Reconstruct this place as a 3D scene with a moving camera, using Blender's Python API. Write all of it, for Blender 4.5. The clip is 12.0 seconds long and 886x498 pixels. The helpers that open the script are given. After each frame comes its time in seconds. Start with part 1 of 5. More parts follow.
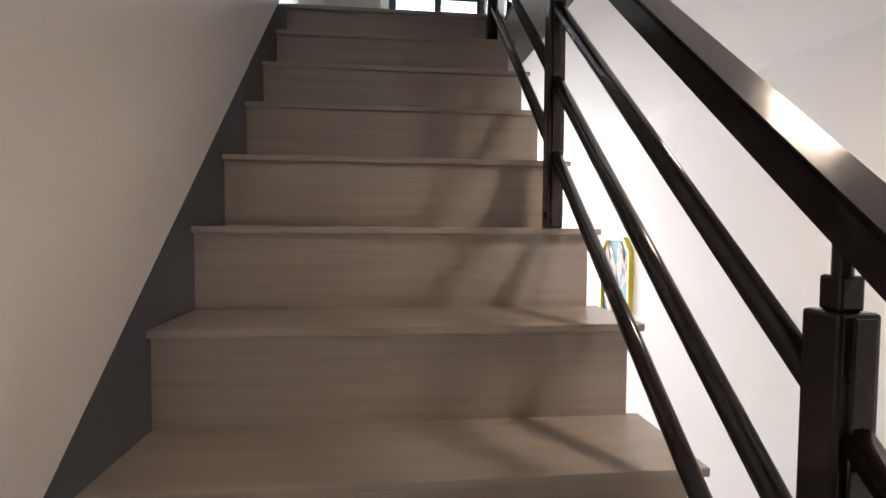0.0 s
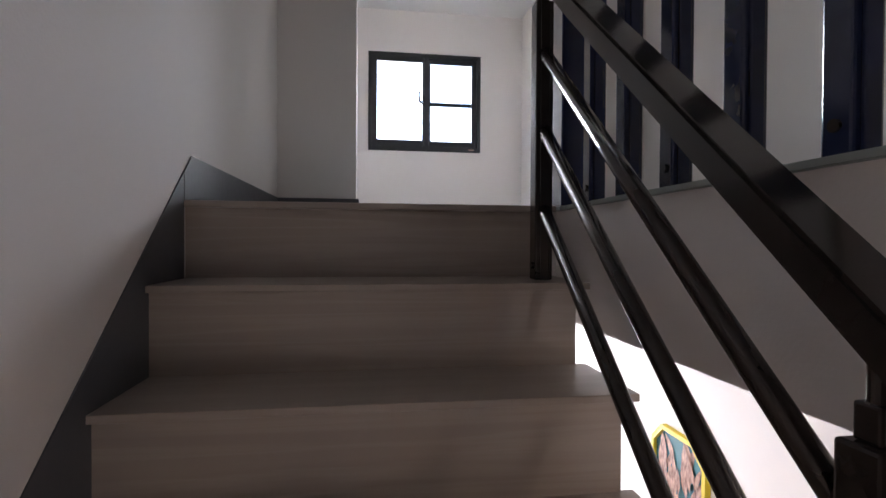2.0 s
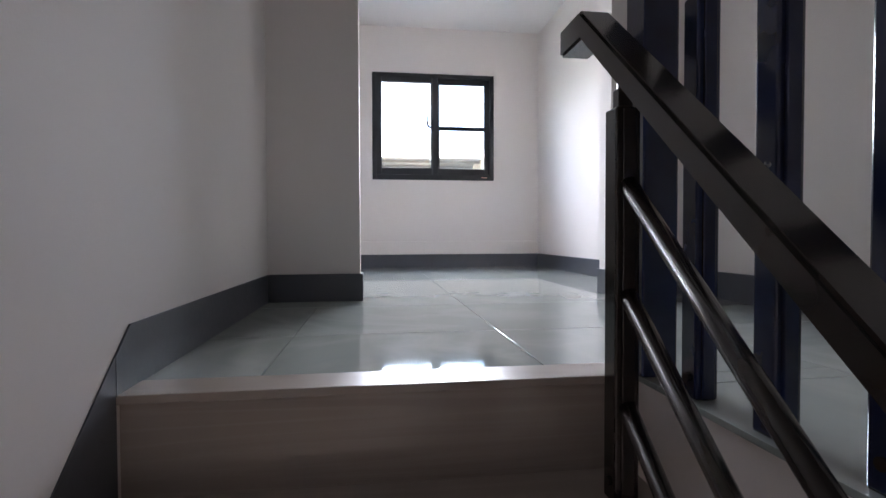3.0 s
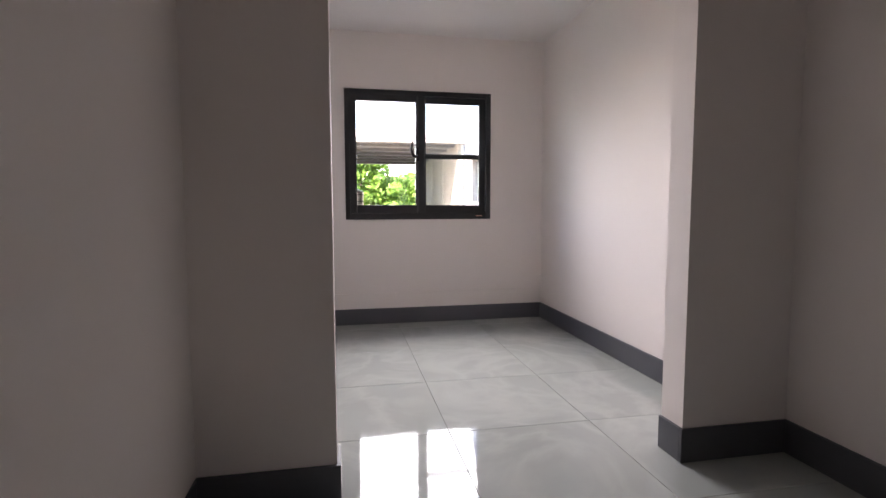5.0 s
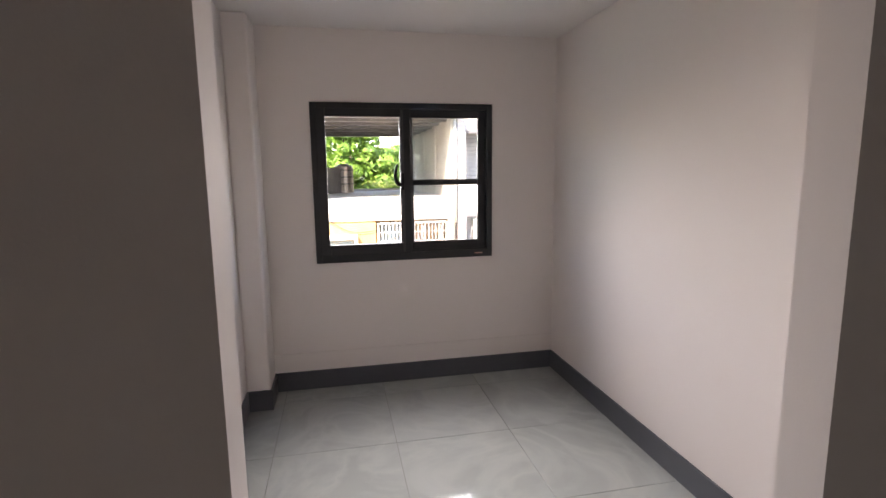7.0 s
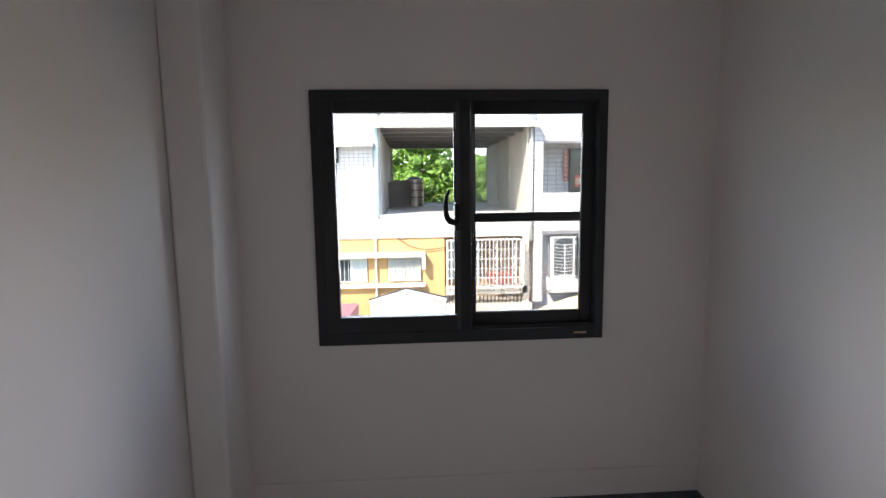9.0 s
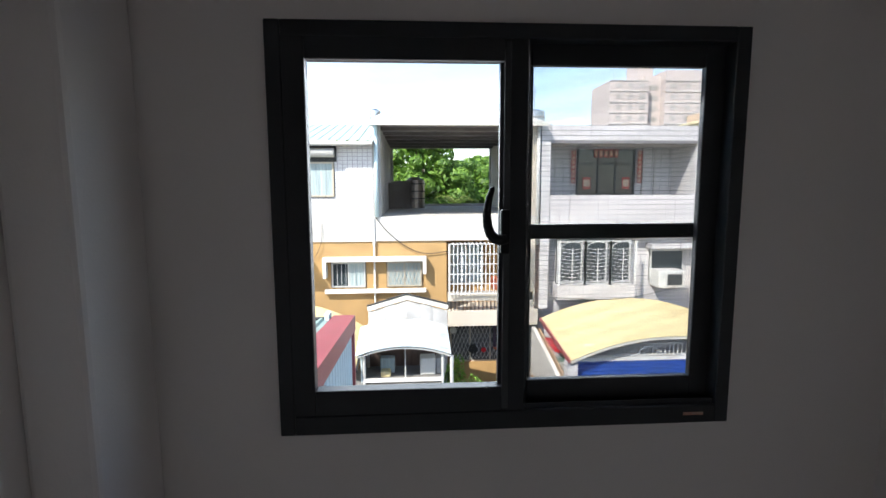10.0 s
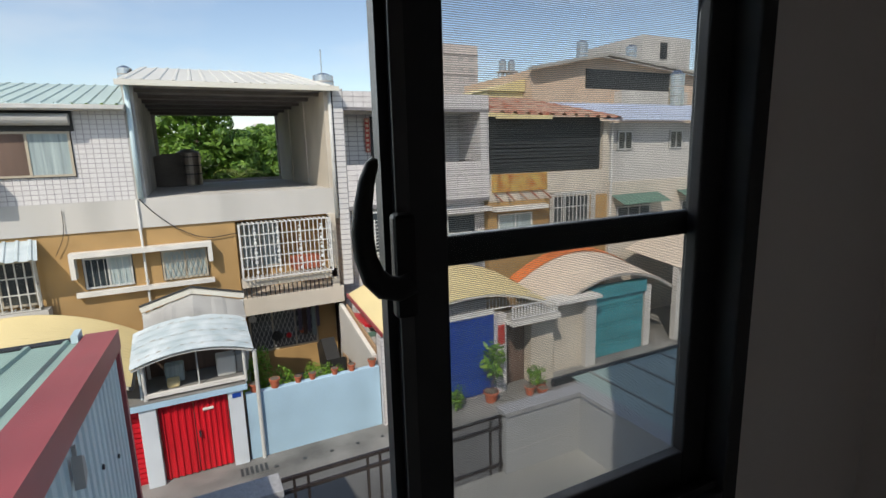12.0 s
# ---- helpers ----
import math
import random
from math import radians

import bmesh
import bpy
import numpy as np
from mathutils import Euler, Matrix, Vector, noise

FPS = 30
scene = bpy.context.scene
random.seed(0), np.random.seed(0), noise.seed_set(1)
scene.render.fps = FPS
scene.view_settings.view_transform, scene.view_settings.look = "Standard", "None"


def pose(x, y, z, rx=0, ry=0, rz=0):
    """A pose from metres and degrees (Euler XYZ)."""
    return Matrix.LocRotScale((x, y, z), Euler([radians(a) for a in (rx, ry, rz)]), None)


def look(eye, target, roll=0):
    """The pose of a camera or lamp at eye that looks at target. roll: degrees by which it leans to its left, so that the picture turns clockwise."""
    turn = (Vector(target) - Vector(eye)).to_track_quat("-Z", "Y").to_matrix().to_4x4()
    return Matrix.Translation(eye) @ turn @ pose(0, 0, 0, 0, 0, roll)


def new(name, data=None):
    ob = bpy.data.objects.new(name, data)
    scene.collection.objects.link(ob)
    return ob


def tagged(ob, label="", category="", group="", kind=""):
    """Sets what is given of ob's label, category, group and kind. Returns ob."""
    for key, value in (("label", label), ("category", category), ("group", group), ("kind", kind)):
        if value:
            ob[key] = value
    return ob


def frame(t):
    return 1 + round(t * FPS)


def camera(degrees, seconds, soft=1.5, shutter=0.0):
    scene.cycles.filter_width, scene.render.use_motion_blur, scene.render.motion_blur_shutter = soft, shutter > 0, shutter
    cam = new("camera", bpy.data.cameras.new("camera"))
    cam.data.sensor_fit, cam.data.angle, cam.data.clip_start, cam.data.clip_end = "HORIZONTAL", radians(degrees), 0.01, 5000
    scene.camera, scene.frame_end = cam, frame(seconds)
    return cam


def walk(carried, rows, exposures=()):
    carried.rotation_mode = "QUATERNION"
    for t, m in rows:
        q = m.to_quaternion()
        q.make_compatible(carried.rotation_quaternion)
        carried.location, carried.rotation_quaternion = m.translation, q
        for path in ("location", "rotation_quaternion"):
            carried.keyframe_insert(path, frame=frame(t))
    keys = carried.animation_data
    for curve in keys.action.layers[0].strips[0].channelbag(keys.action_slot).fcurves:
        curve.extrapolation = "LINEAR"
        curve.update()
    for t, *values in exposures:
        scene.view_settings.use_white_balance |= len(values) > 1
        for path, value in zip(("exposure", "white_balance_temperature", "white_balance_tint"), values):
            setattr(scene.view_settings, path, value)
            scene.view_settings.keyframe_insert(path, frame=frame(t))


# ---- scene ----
cam = camera(82.1, 12.0)
PATH = [
    (0, (0.441, -2.28, -0.947), (0.652, -0.292, -1.036), 0.4),
    (0.5, (0.462, -2.02, -0.775), (0.751, -0.041, -0.812), 0.7),
    (1, (0.464, -1.782, -0.577), (0.759, 0.196, -0.547), 0.5),
    (1.5, (0.451, -1.54, -0.35), (0.73, 0.44, -0.36), 0.4),
    (2, (0.453, -1.322, -0.099), (0.737, 0.657, -0.125), 0.3),
    (2.5, (0.422, -1.109, 0.102), (0.657, 0.876, 0.07), -0.2),
    (3, (0.447, -0.939, 0.275), (0.713, 1.043, 0.226), -0.2),
    (3.2, (0.455, -0.859, 0.35), (0.745, 1.119, 0.294), -0.1),
    (4.8, (0.425, -0.245, 0.799), (0.804, 1.711, 0.622), -0.2),
    (5, (0.415, -0.189, 0.863), (0.797, 1.768, 0.702), -0.1),
    (5.5, (0.444, -0.02, 1.0), (0.894, 1.923, 0.842), 0.0),
    (6, (0.474, 0.169, 1.12), (0.929, 2.105, 0.91), -0.2),
    (6.5, (0.512, 0.32, 1.242), (0.962, 2.252, 0.986), -0.4),
    (8.3, (0.732, 1.212, 1.347), (0.944, 3.168, 0.987), -0.6),
    (8.5, (0.76, 1.349, 1.346), (0.958, 3.314, 1.025), -0.5),
    (9, (0.786, 1.697, 1.376), (0.909, 3.678, 1.126), -0.7),
    (9.5, (0.747, 2.047, 1.388), (0.843, 4.032, 1.161), -0.6),
    (10, (0.741, 2.422, 1.36), (0.868, 4.403, 1.116), -0.2),
    (10.5, (0.718, 2.716, 1.349), (0.879, 4.674, 0.973), -0.4),
    (11, (0.662, 2.912, 1.353), (1.12, 4.816, 0.946), -0.8),
    (11.5, (0.719, 3.058, 1.353), (1.423, 4.889, 0.96), -1.5),
    (12, (0.778, 3.124, 1.362), (1.653, 4.884, 0.991), -1.6),
]
EXPOSURES = [(0.0, 4.15, 6750, 12), (1.5, 3.92, 6750, 16), (2.5, 4.15, 6600, 23), (3.2, 4.02, 6500, 20), (5.0, 3.4, 7500, 30), (6.5, 3.2, 7900, 30), (8.5, 2.5, 7150, 22), (9.5, 1.85, 6750, 21), (10.2, 1.15, 6700, 18), (10.6, 0.8, 6700, 17), (12.0, 0.22, 7100, 19)]
walk(cam, [(t, look(eye, target, roll)) for t, eye, target, roll in PATH], EXPOSURES)

# ---- light ----
SUN_ELEVATION, SUN_HEADING = radians(46), radians(221)
world = bpy.data.worlds.new("sky")
scene.world = world
world.use_nodes = True
wn = world.node_tree.nodes
sky = wn.new("ShaderNodeTexSky")
sky.sky_type, sky.sun_disc = "NISHITA", False
sky.sun_elevation, sky.sun_rotation = SUN_ELEVATION, SUN_HEADING
sky.air_density, sky.dust_density, sky.ozone_density = 1.0, 0.5, 1.1
wn["Background"].inputs["Strength"].default_value = 0.15
wl = world.node_tree.links
wc, wm, wno, wr, wx = [wn.new("ShaderNode" + k) for k in ("TexCoord", "Mapping", "TexNoise", "ValToRGB", "Mix")]
wx.data_type = "RGBA"
wm.inputs["Scale"].default_value = (2.2, 2.2, 7.0)
wno.inputs["Scale"].default_value, wno.inputs["Detail"].default_value = 1.6, 7
wr.color_ramp.elements[0].position, wr.color_ramp.elements[1].position = 0.48, 0.78
wr.color_ramp.elements[1].color = (0.36, 0.36, 0.36, 1)
wx.inputs["B"].default_value = (5.5, 5.8, 6.2, 1)
wl.new(wc.outputs["Generated"], wm.inputs["Vector"])
wl.new(wm.outputs["Vector"], wno.inputs["Vector"])
wl.new(wno.outputs["Fac"], wr.inputs["Fac"])
wl.new(wr.outputs["Color"], wx.inputs["Factor"])
wl.new(sky.outputs["Color"], wx.inputs["A"])
wl.new(wx.outputs["Result"], wn["Background"].inputs["Color"])

sun = new("sun", bpy.data.lights.new("sun", "SUN"))
sun.data.energy, sun.data.angle, sun.data.color = 3.6, radians(0.53), (1.0, 0.95, 0.87)
sun_dir = Vector((math.sin(SUN_HEADING) * math.cos(SUN_ELEVATION), math.cos(SUN_HEADING) * math.cos(SUN_ELEVATION), math.sin(SUN_ELEVATION)))
sun.matrix_world = Matrix.Translation((0, 0, 30)) @ sun_dir.to_track_quat("Z", "Y").to_matrix().to_4x4()


def area_lamp(name, m, w, h, power, colour, spread=180):
    lamp = new(name, bpy.data.lights.new(name, "AREA"))
    lamp.data.shape, lamp.data.size, lamp.data.size_y = "RECTANGLE", w, h
    lamp.data.energy, lamp.data.color = power, colour
    lamp.data.spread = radians(spread)
    lamp.matrix_world = m
    return lamp


# area lamp for the sky's daylight, added to the sky at the room window
area_lamp("daylight_room", look((0.98, 3.74, 1.33), (0.98, 2.74, 0.83)), 0.95, 0.72, 2.5, (0.86, 0.95, 1.0), 92)
# added cool lamp at an unseen lower window, brightens the lower hall
area_lamp("fill_below", look((1.0, 3.54, -1.5), (1.0, 0.0, -1.6)), 1.6, 1.5, 6.2, (0.84, 0.93, 1.0))
# added fill lamp in the unseen back wall, to brighten the steps
area_lamp("fill_back", look((1.65, -4.68, -1.35), (0.9, -1.0, -1.3)), 0.28, 0.36, 0.22, (1.0, 0.96, 0.93))
# the round ceiling lamp of the floor below
bulb = new("hall_lamp_bulb", bpy.data.lights.new("hall_lamp_bulb", "SPOT"))
bulb.data.energy, bulb.data.color, bulb.data.shadow_soft_size = 0.95, (1.0, 0.82, 0.66), 0.12
bulb.data.spot_size, bulb.data.spot_blend = radians(165), 0.5
bulb.location = (1.38, -1.5, -0.335)


# ---- materials ----
def material(name, colour, rough=0.6, metal=0.0, vary=0.08, scale=6.0, bump=0.15, bump_scale=60.0, second=None, spec=0.5, stretch=(1, 1, 1), coat=0.0):
    """A surface with variation at two scales: broad stains and fine grain."""
    m = bpy.data.materials.new(name)
    m.use_nodes = True
    n, l = m.node_tree.nodes, m.node_tree.links
    b = n["Principled BSDF"]
    b.inputs["Roughness"].default_value, b.inputs["Metallic"].default_value = rough, metal
    b.inputs["Specular IOR Level"].default_value = spec
    b.inputs["Coat Weight"].default_value = coat
    tc, mp = n.new("ShaderNodeTexCoord"), n.new("ShaderNodeMapping")
    mp.inputs["Scale"].default_value = stretch
    l.new(tc.outputs["Object"], mp.inputs["Vector"])
    big, fine = n.new("ShaderNodeTexNoise"), n.new("ShaderNodeTexNoise")
    big.inputs["Scale"].default_value, big.inputs["Detail"].default_value = scale, 6
    fine.inputs["Scale"].default_value, fine.inputs["Detail"].default_value = bump_scale, 4
    for t in (big, fine):
        l.new(mp.outputs["Vector"], t.inputs["Vector"])
    mix = n.new("ShaderNodeMix")
    mix.data_type = "RGBA"
    c = Vector(colour)
    lo, hi = (c * (1 - vary), c * (1 + vary)) if second is None else (c, Vector(second))
    mix.inputs["A"].default_value, mix.inputs["B"].default_value = (*lo, 1), (*hi, 1)
    ramp = n.new("ShaderNodeValToRGB")
    ramp.color_ramp.elements[0].position, ramp.color_ramp.elements[1].position = 0.3, 0.7
    l.new(big.outputs["Fac"], ramp.inputs["Fac"])
    l.new(ramp.outputs["Color"], mix.inputs["Factor"])
    l.new(mix.outputs["Result"], b.inputs["Base Color"])
    mr = n.new("ShaderNodeMapRange")
    mr.inputs["To Min"].default_value, mr.inputs["To Max"].default_value = max(rough - 0.06, 0.02), min(rough + 0.06, 1)
    l.new(fine.outputs["Fac"], mr.inputs["Value"])
    l.new(mr.outputs["Result"], b.inputs["Roughness"])
    if bump:
        bp = n.new("ShaderNodeBump")
        bp.inputs["Strength"].default_value, bp.inputs["Distance"].default_value = bump, 0.004
        l.new(fine.outputs["Fac"], bp.inputs["Height"])
        l.new(bp.outputs["Normal"], b.inputs["Normal"])
    return m


def tile_material(name, colour, joint, w, h, rough=0.3, gap=0.006, axis="XZ", vary=0.05):
    """Small glazed tiles in straight rows, with dark joints, on a far wall."""
    m = material(name, colour, rough, vary=vary, scale=0.7, bump=0.0)
    n, l = m.node_tree.nodes, m.node_tree.links
    b = n["Principled BSDF"]
    old = b.inputs["Base Color"].links[0].from_socket
    tc, sp, cb = n.new("ShaderNodeTexCoord"), n.new("ShaderNodeSeparateXYZ"), n.new("ShaderNodeCombineXYZ")
    l.new(tc.outputs["Object"], sp.inputs[0])
    add = n.new("ShaderNodeMath")
    l.new(sp.outputs["X"], add.inputs[0])
    l.new(sp.outputs["Y"], add.inputs[1])
    l.new(add.outputs[0], cb.inputs["X"])
    l.new(sp.outputs["Z"], cb.inputs["Y"])
    br = n.new("ShaderNodeTexBrick")
    br.offset, br.squash = 0.0, 1.0
    br.inputs["Scale"].default_value = 1.0
    br.inputs["Brick Width"].default_value, br.inputs["Row Height"].default_value = w, h
    br.inputs["Mortar Size"].default_value, br.inputs["Mortar Smooth"].default_value = gap, 0.1
    br.inputs["Color1"].default_value, br.inputs["Color2"].default_value = (1, 1, 1, 1), (0.92, 0.92, 0.93, 1)
    br.inputs["Mortar"].default_value = (*[j / max(c, 0.01) for j, c in zip(joint, colour)], 1)
    l.new(cb.outputs[0], br.inputs["Vector"])
    mul = n.new("ShaderNodeMix")
    mul.data_type, mul.blend_type = "RGBA", "MULTIPLY"
    mul.inputs["Factor"].default_value = 1
    l.new(old, mul.inputs["A"])
    l.new(br.outputs["Color"], mul.inputs["B"])
    l.new(mul.outputs["Result"], b.inputs["Base Color"])
    bp = n.new("ShaderNodeBump")
    bp.inputs["Strength"].default_value, bp.inputs["Distance"].default_value, bp.invert = 0.4, 0.004, True
    l.new(br.outputs["Fac"], bp.inputs["Height"])
    l.new(bp.outputs["Normal"], b.inputs["Normal"])
    return m


def glass_material(name, tint=(1, 1, 1), rough=0.0, clear=0.97):
    m = bpy.data.materials.new(name)
    m.use_nodes = True
    n, l = m.node_tree.nodes, m.node_tree.links
    n.remove(n["Principled BSDF"])
    tr, gl, mx = n.new("ShaderNodeBsdfTransparent"), n.new("ShaderNodeBsdfGlossy"), n.new("ShaderNodeMixShader")
    tr.inputs["Color"].default_value = (*[clear * c for c in tint], 1)
    gl.inputs["Roughness"].default_value = rough
    mx.inputs[0].default_value = 0.006
    l.new(tr.outputs[0], mx.inputs[1])
    l.new(gl.outputs[0], mx.inputs[2])
    l.new(mx.outputs[0], n["Material Output"].inputs["Surface"])
    return m


def screen_material():
    """Grey insect screen: fine woven threads with gaps between them."""
    m = bpy.data.materials.new("insect_screen")
    m.use_nodes = True
    n, l = m.node_tree.nodes, m.node_tree.links
    b = n["Principled BSDF"]
    b.inputs["Base Color"].default_value, b.inputs["Roughness"].default_value = (0.38, 0.39, 0.38, 1), 0.6
    tc, sp = n.new("ShaderNodeTexCoord"), n.new("ShaderNodeSeparateXYZ")
    l.new(tc.outputs["Object"], sp.inputs[0])
    facs = []
    for ax, pitch, width in (("Z", 0.0024, 0.38), ("X", 0.0016, 0.06)):
        mul, frac, lt = n.new("ShaderNodeMath"), n.new("ShaderNodeMath"), n.new("ShaderNodeMath")
        mul.operation, frac.operation, lt.operation = "DIVIDE", "FRACT", "LESS_THAN"
        mul.inputs[1].default_value, lt.inputs[1].default_value = pitch, width
        l.new(sp.outputs[ax], mul.inputs[0])
        l.new(mul.outputs[0], frac.inputs[0])
        l.new(frac.outputs[0], lt.inputs[0])
        facs.append(lt)
    mx = n.new("ShaderNodeMath")
    mx.operation = "MAXIMUM"
    l.new(facs[0].outputs[0], mx.inputs[0])
    l.new(facs[1].outputs[0], mx.inputs[1])
    th = n.new("ShaderNodeMath")
    th.operation = "MULTIPLY"
    th.inputs[1].default_value = 0.62
    l.new(mx.outputs[0], th.inputs[0])
    l.new(th.outputs[0], b.inputs["Alpha"])
    return m


def tile_floor_material(name, colour, vein, rough, stretch=(1, 1, 1), random_tint=0.06, vein_scale=1.6):
    """Stone-look porcelain: clouds and soft veins, each piece shifted by its own random number."""
    m = bpy.data.materials.new(name)
    m.use_nodes = True
    n, l = m.node_tree.nodes, m.node_tree.links
    b = n["Principled BSDF"]
    tc, oi, mp = n.new("ShaderNodeTexCoord"), n.new("ShaderNodeObjectInfo"), n.new("ShaderNodeMapping")
    mp.inputs["Scale"].default_value = stretch
    vm = n.new("ShaderNodeVectorMath")
    vm.operation = "SCALE"
    vm.inputs[0].default_value = (37.0, 19.0, 11.0)
    l.new(oi.outputs["Random"], vm.inputs["Scale"])
    l.new(tc.outputs["Object"], mp.inputs["Vector"])
    l.new(vm.outputs[0], mp.inputs["Location"])
    cloud, wave, fine = n.new("ShaderNodeTexNoise"), n.new("ShaderNodeTexNoise"), n.new("ShaderNodeTexNoise")
    cloud.inputs["Scale"].default_value, cloud.inputs["Detail"].default_value, cloud.inputs["Distortion"].default_value = 2.2, 7, 0.6
    wave.inputs["Scale"].default_value, wave.inputs["Detail"].default_value, wave.inputs["Distortion"].default_value = vein_scale, 8, 1.6
    fine.inputs["Scale"].default_value = 45
    for t in (cloud, wave, fine):
        l.new(mp.outputs[0], t.inputs["Vector"])
    mix = n.new("ShaderNodeMix")
    mix.data_type = "RGBA"
    c = Vector(colour)
    mix.inputs["A"].default_value, mix.inputs["B"].default_value = (*(c * 0.86), 1), (*(c * 1.1), 1)
    l.new(cloud.outputs["Fac"], mix.inputs["Factor"])
    ramp = n.new("ShaderNodeValToRGB")
    e = ramp.color_ramp.elements
    e[0].position, e[0].color = 0.40, (0, 0, 0, 1)
    e[1].position, e[1].color = 0.60, (0, 0, 0, 1)
    mid = e.new(0.5)
    mid.color = (0.34, 0.34, 0.34, 1)
    l.new(wave.outputs["Fac"], ramp.inputs["Fac"])
    mix2 = n.new("ShaderNodeMix")
    mix2.data_type = "RGBA"
    mix2.inputs["B"].default_value = (*vein, 1)
    l.new(ramp.outputs["Color"], mix2.inputs["Factor"])
    l.new(mix.outputs["Result"], mix2.inputs["A"])
    l.new(mix2.outputs["Result"], b.inputs["Base Color"])
    mr = n.new("ShaderNodeMapRange")
    mr.inputs["To Min"].default_value, mr.inputs["To Max"].default_value = max(rough - 0.03, 0.01), rough + 0.05
    l.new(fine.outputs["Fac"], mr.inputs["Value"])
    l.new(mr.outputs["Result"], b.inputs["Roughness"])
    return m


M_WALL = material("white_wall_paint", (0.82, 0.765, 0.735), 0.75, vary=0.02, scale=1.2, bump=0.10, bump_scale=160)
M_CEIL = material("white_ceiling_paint", (0.79, 0.765, 0.745), 0.8, vary=0.02, scale=1.0, bump=0.06, bump_scale=160)
M_BASE = material("dark_grey_baseboard", (0.082, 0.087, 0.102), 0.35, vary=0.12, scale=3, bump=0.03)
M_FLOOR = tile_floor_material("polished_grey_marble_tile", (0.36, 0.395, 0.378), (0.50, 0.525, 0.505), 0.045)
M_JOINT = material("grey_grout", (0.27, 0.285, 0.275), 0.8)
M_STEP = tile_floor_material("beige_grey_step_stone", (0.40, 0.335, 0.288), (0.49, 0.43, 0.385), 0.30, stretch=(0.35, 3.0, 9.0), vein_scale=2.2)
M_RAIL = material("black_brown_powder_coated_steel", (0.026, 0.019, 0.017), 0.17, metal=0.0, vary=0.2, scale=14, bump=0.03, spec=0.6)
M_FRAME = material("dark_charcoal_aluminium", (0.022, 0.024, 0.028), 0.48, metal=0.0, vary=0.15, scale=9, bump=0.04, spec=0.4)
# paler copy of the frame aluminium, for light caught along the stile
M_STILE_SHEEN = material("light_catching_charcoal_aluminium", (0.05, 0.053, 0.056), 0.45, vary=0.1, scale=9, bump=0.02)
M_BLACK = material("black_plastic", (0.008, 0.008, 0.009), 0.5, bump=0.0, spec=0.3)
M_STICKER = material("red_and_white_sticker", (0.55, 0.12, 0.08), 0.5, second=(0.6, 0.5, 0.4), scale=90, bump=0.0)
M_GLASS = glass_material("window_glass", (0.96, 1.0, 0.99))
M_SCREEN = screen_material()
M_LAMP = material("lit_lamp_diffuser", (0.9, 0.85, 0.75), 0.4, bump=0.0)
M_LAMP.node_tree.nodes["Principled BSDF"].inputs["Emission Color"].default_value = (1.0, 0.85, 0.68, 1)
M_LAMP.node_tree.nodes["Principled BSDF"].inputs["Emission Strength"].default_value = 6.0
# the blue in this base colour stands for sky reflected in the posts
M_GUARD = material("dark_steel_with_blue_reflection", (0.012, 0.019, 0.060), 0.17, vary=0.2, scale=14, bump=0.02, spec=0.7)
M_YELLOW = material("yellow_picture_frame", (0.75, 0.55, 0.02), 0.45, vary=0.05, bump=0.03)
M_PRINT = material("leaf_print_peach", (0.60, 0.33, 0.23), 0.5, second=(0.13, 0.05, 0.035), scale=24, bump=0.0, stretch=(1, 2.6, 1.0))
M_TEAL_PRINT = material("leaf_print_teal", (0.01, 0.12, 0.14), 0.5, vary=0.2, scale=9, bump=0.0)


# ---- building blocks ----
PLACED = {}


def thing(name, at=(0, 0, 0), label="", category="", group="", kind="", rz=0.0):
    ob = new(name)
    ob.empty_display_size = 0.1
    ob.matrix_basis = pose(*at, 0, 0, rz)
    PLACED[ob.name] = ob.matrix_basis.copy()
    return tagged(ob, label, category, group, kind)


def part(name, bm, mat, parent=None, label="", smooth=False):
    """Links a bmesh, in world metres, as one mesh object under a thing or a part."""
    me = bpy.data.meshes.new(name)
    bmesh.ops.recalc_face_normals(bm, faces=bm.faces)
    bm.to_mesh(me)
    bm.free()
    for p in me.polygons:
        p.use_smooth = smooth
    me.materials.append(mat)
    ob = new(name, me)
    if parent:
        ob.parent = parent
        ob.matrix_parent_inverse = PLACED.get(parent.name, Matrix.Identity(4)).inverted()
    if label:
        ob["label"] = label
    return ob


def piece(name, me, at, parent, turn=0.0):
    """One more object on a shared mesh, for alike pieces."""
    ob = new(name, me)
    ob.matrix_basis = pose(*at, 0, 0, turn)
    ob.parent = parent
    ob.matrix_parent_inverse = PLACED.get(parent.name, Matrix.Identity(4)).inverted()
    return ob


def structure(name, bm, mat, label="", category=""):
    return tagged(part(name, bm, mat), label, category, kind="structure")


def box(x0, x1, y0, y1, z0, z1, bm=None, bevel=0.0):
    bm = bm or bmesh.new()
    r = bmesh.ops.create_cube(bm, size=1.0)["verts"]
    for v in r:
        v.co = Vector((x0 + (v.co.x + 0.5) * (x1 - x0), y0 + (v.co.y + 0.5) * (y1 - y0), z0 + (v.co.z + 0.5) * (z1 - z0)))
    if bevel:
        es = list({e for v in r for e in v.link_edges})
        bmesh.ops.bevel(bm, geom=es, offset=bevel, segments=2, affect="EDGES", profile=0.5)
    return bm


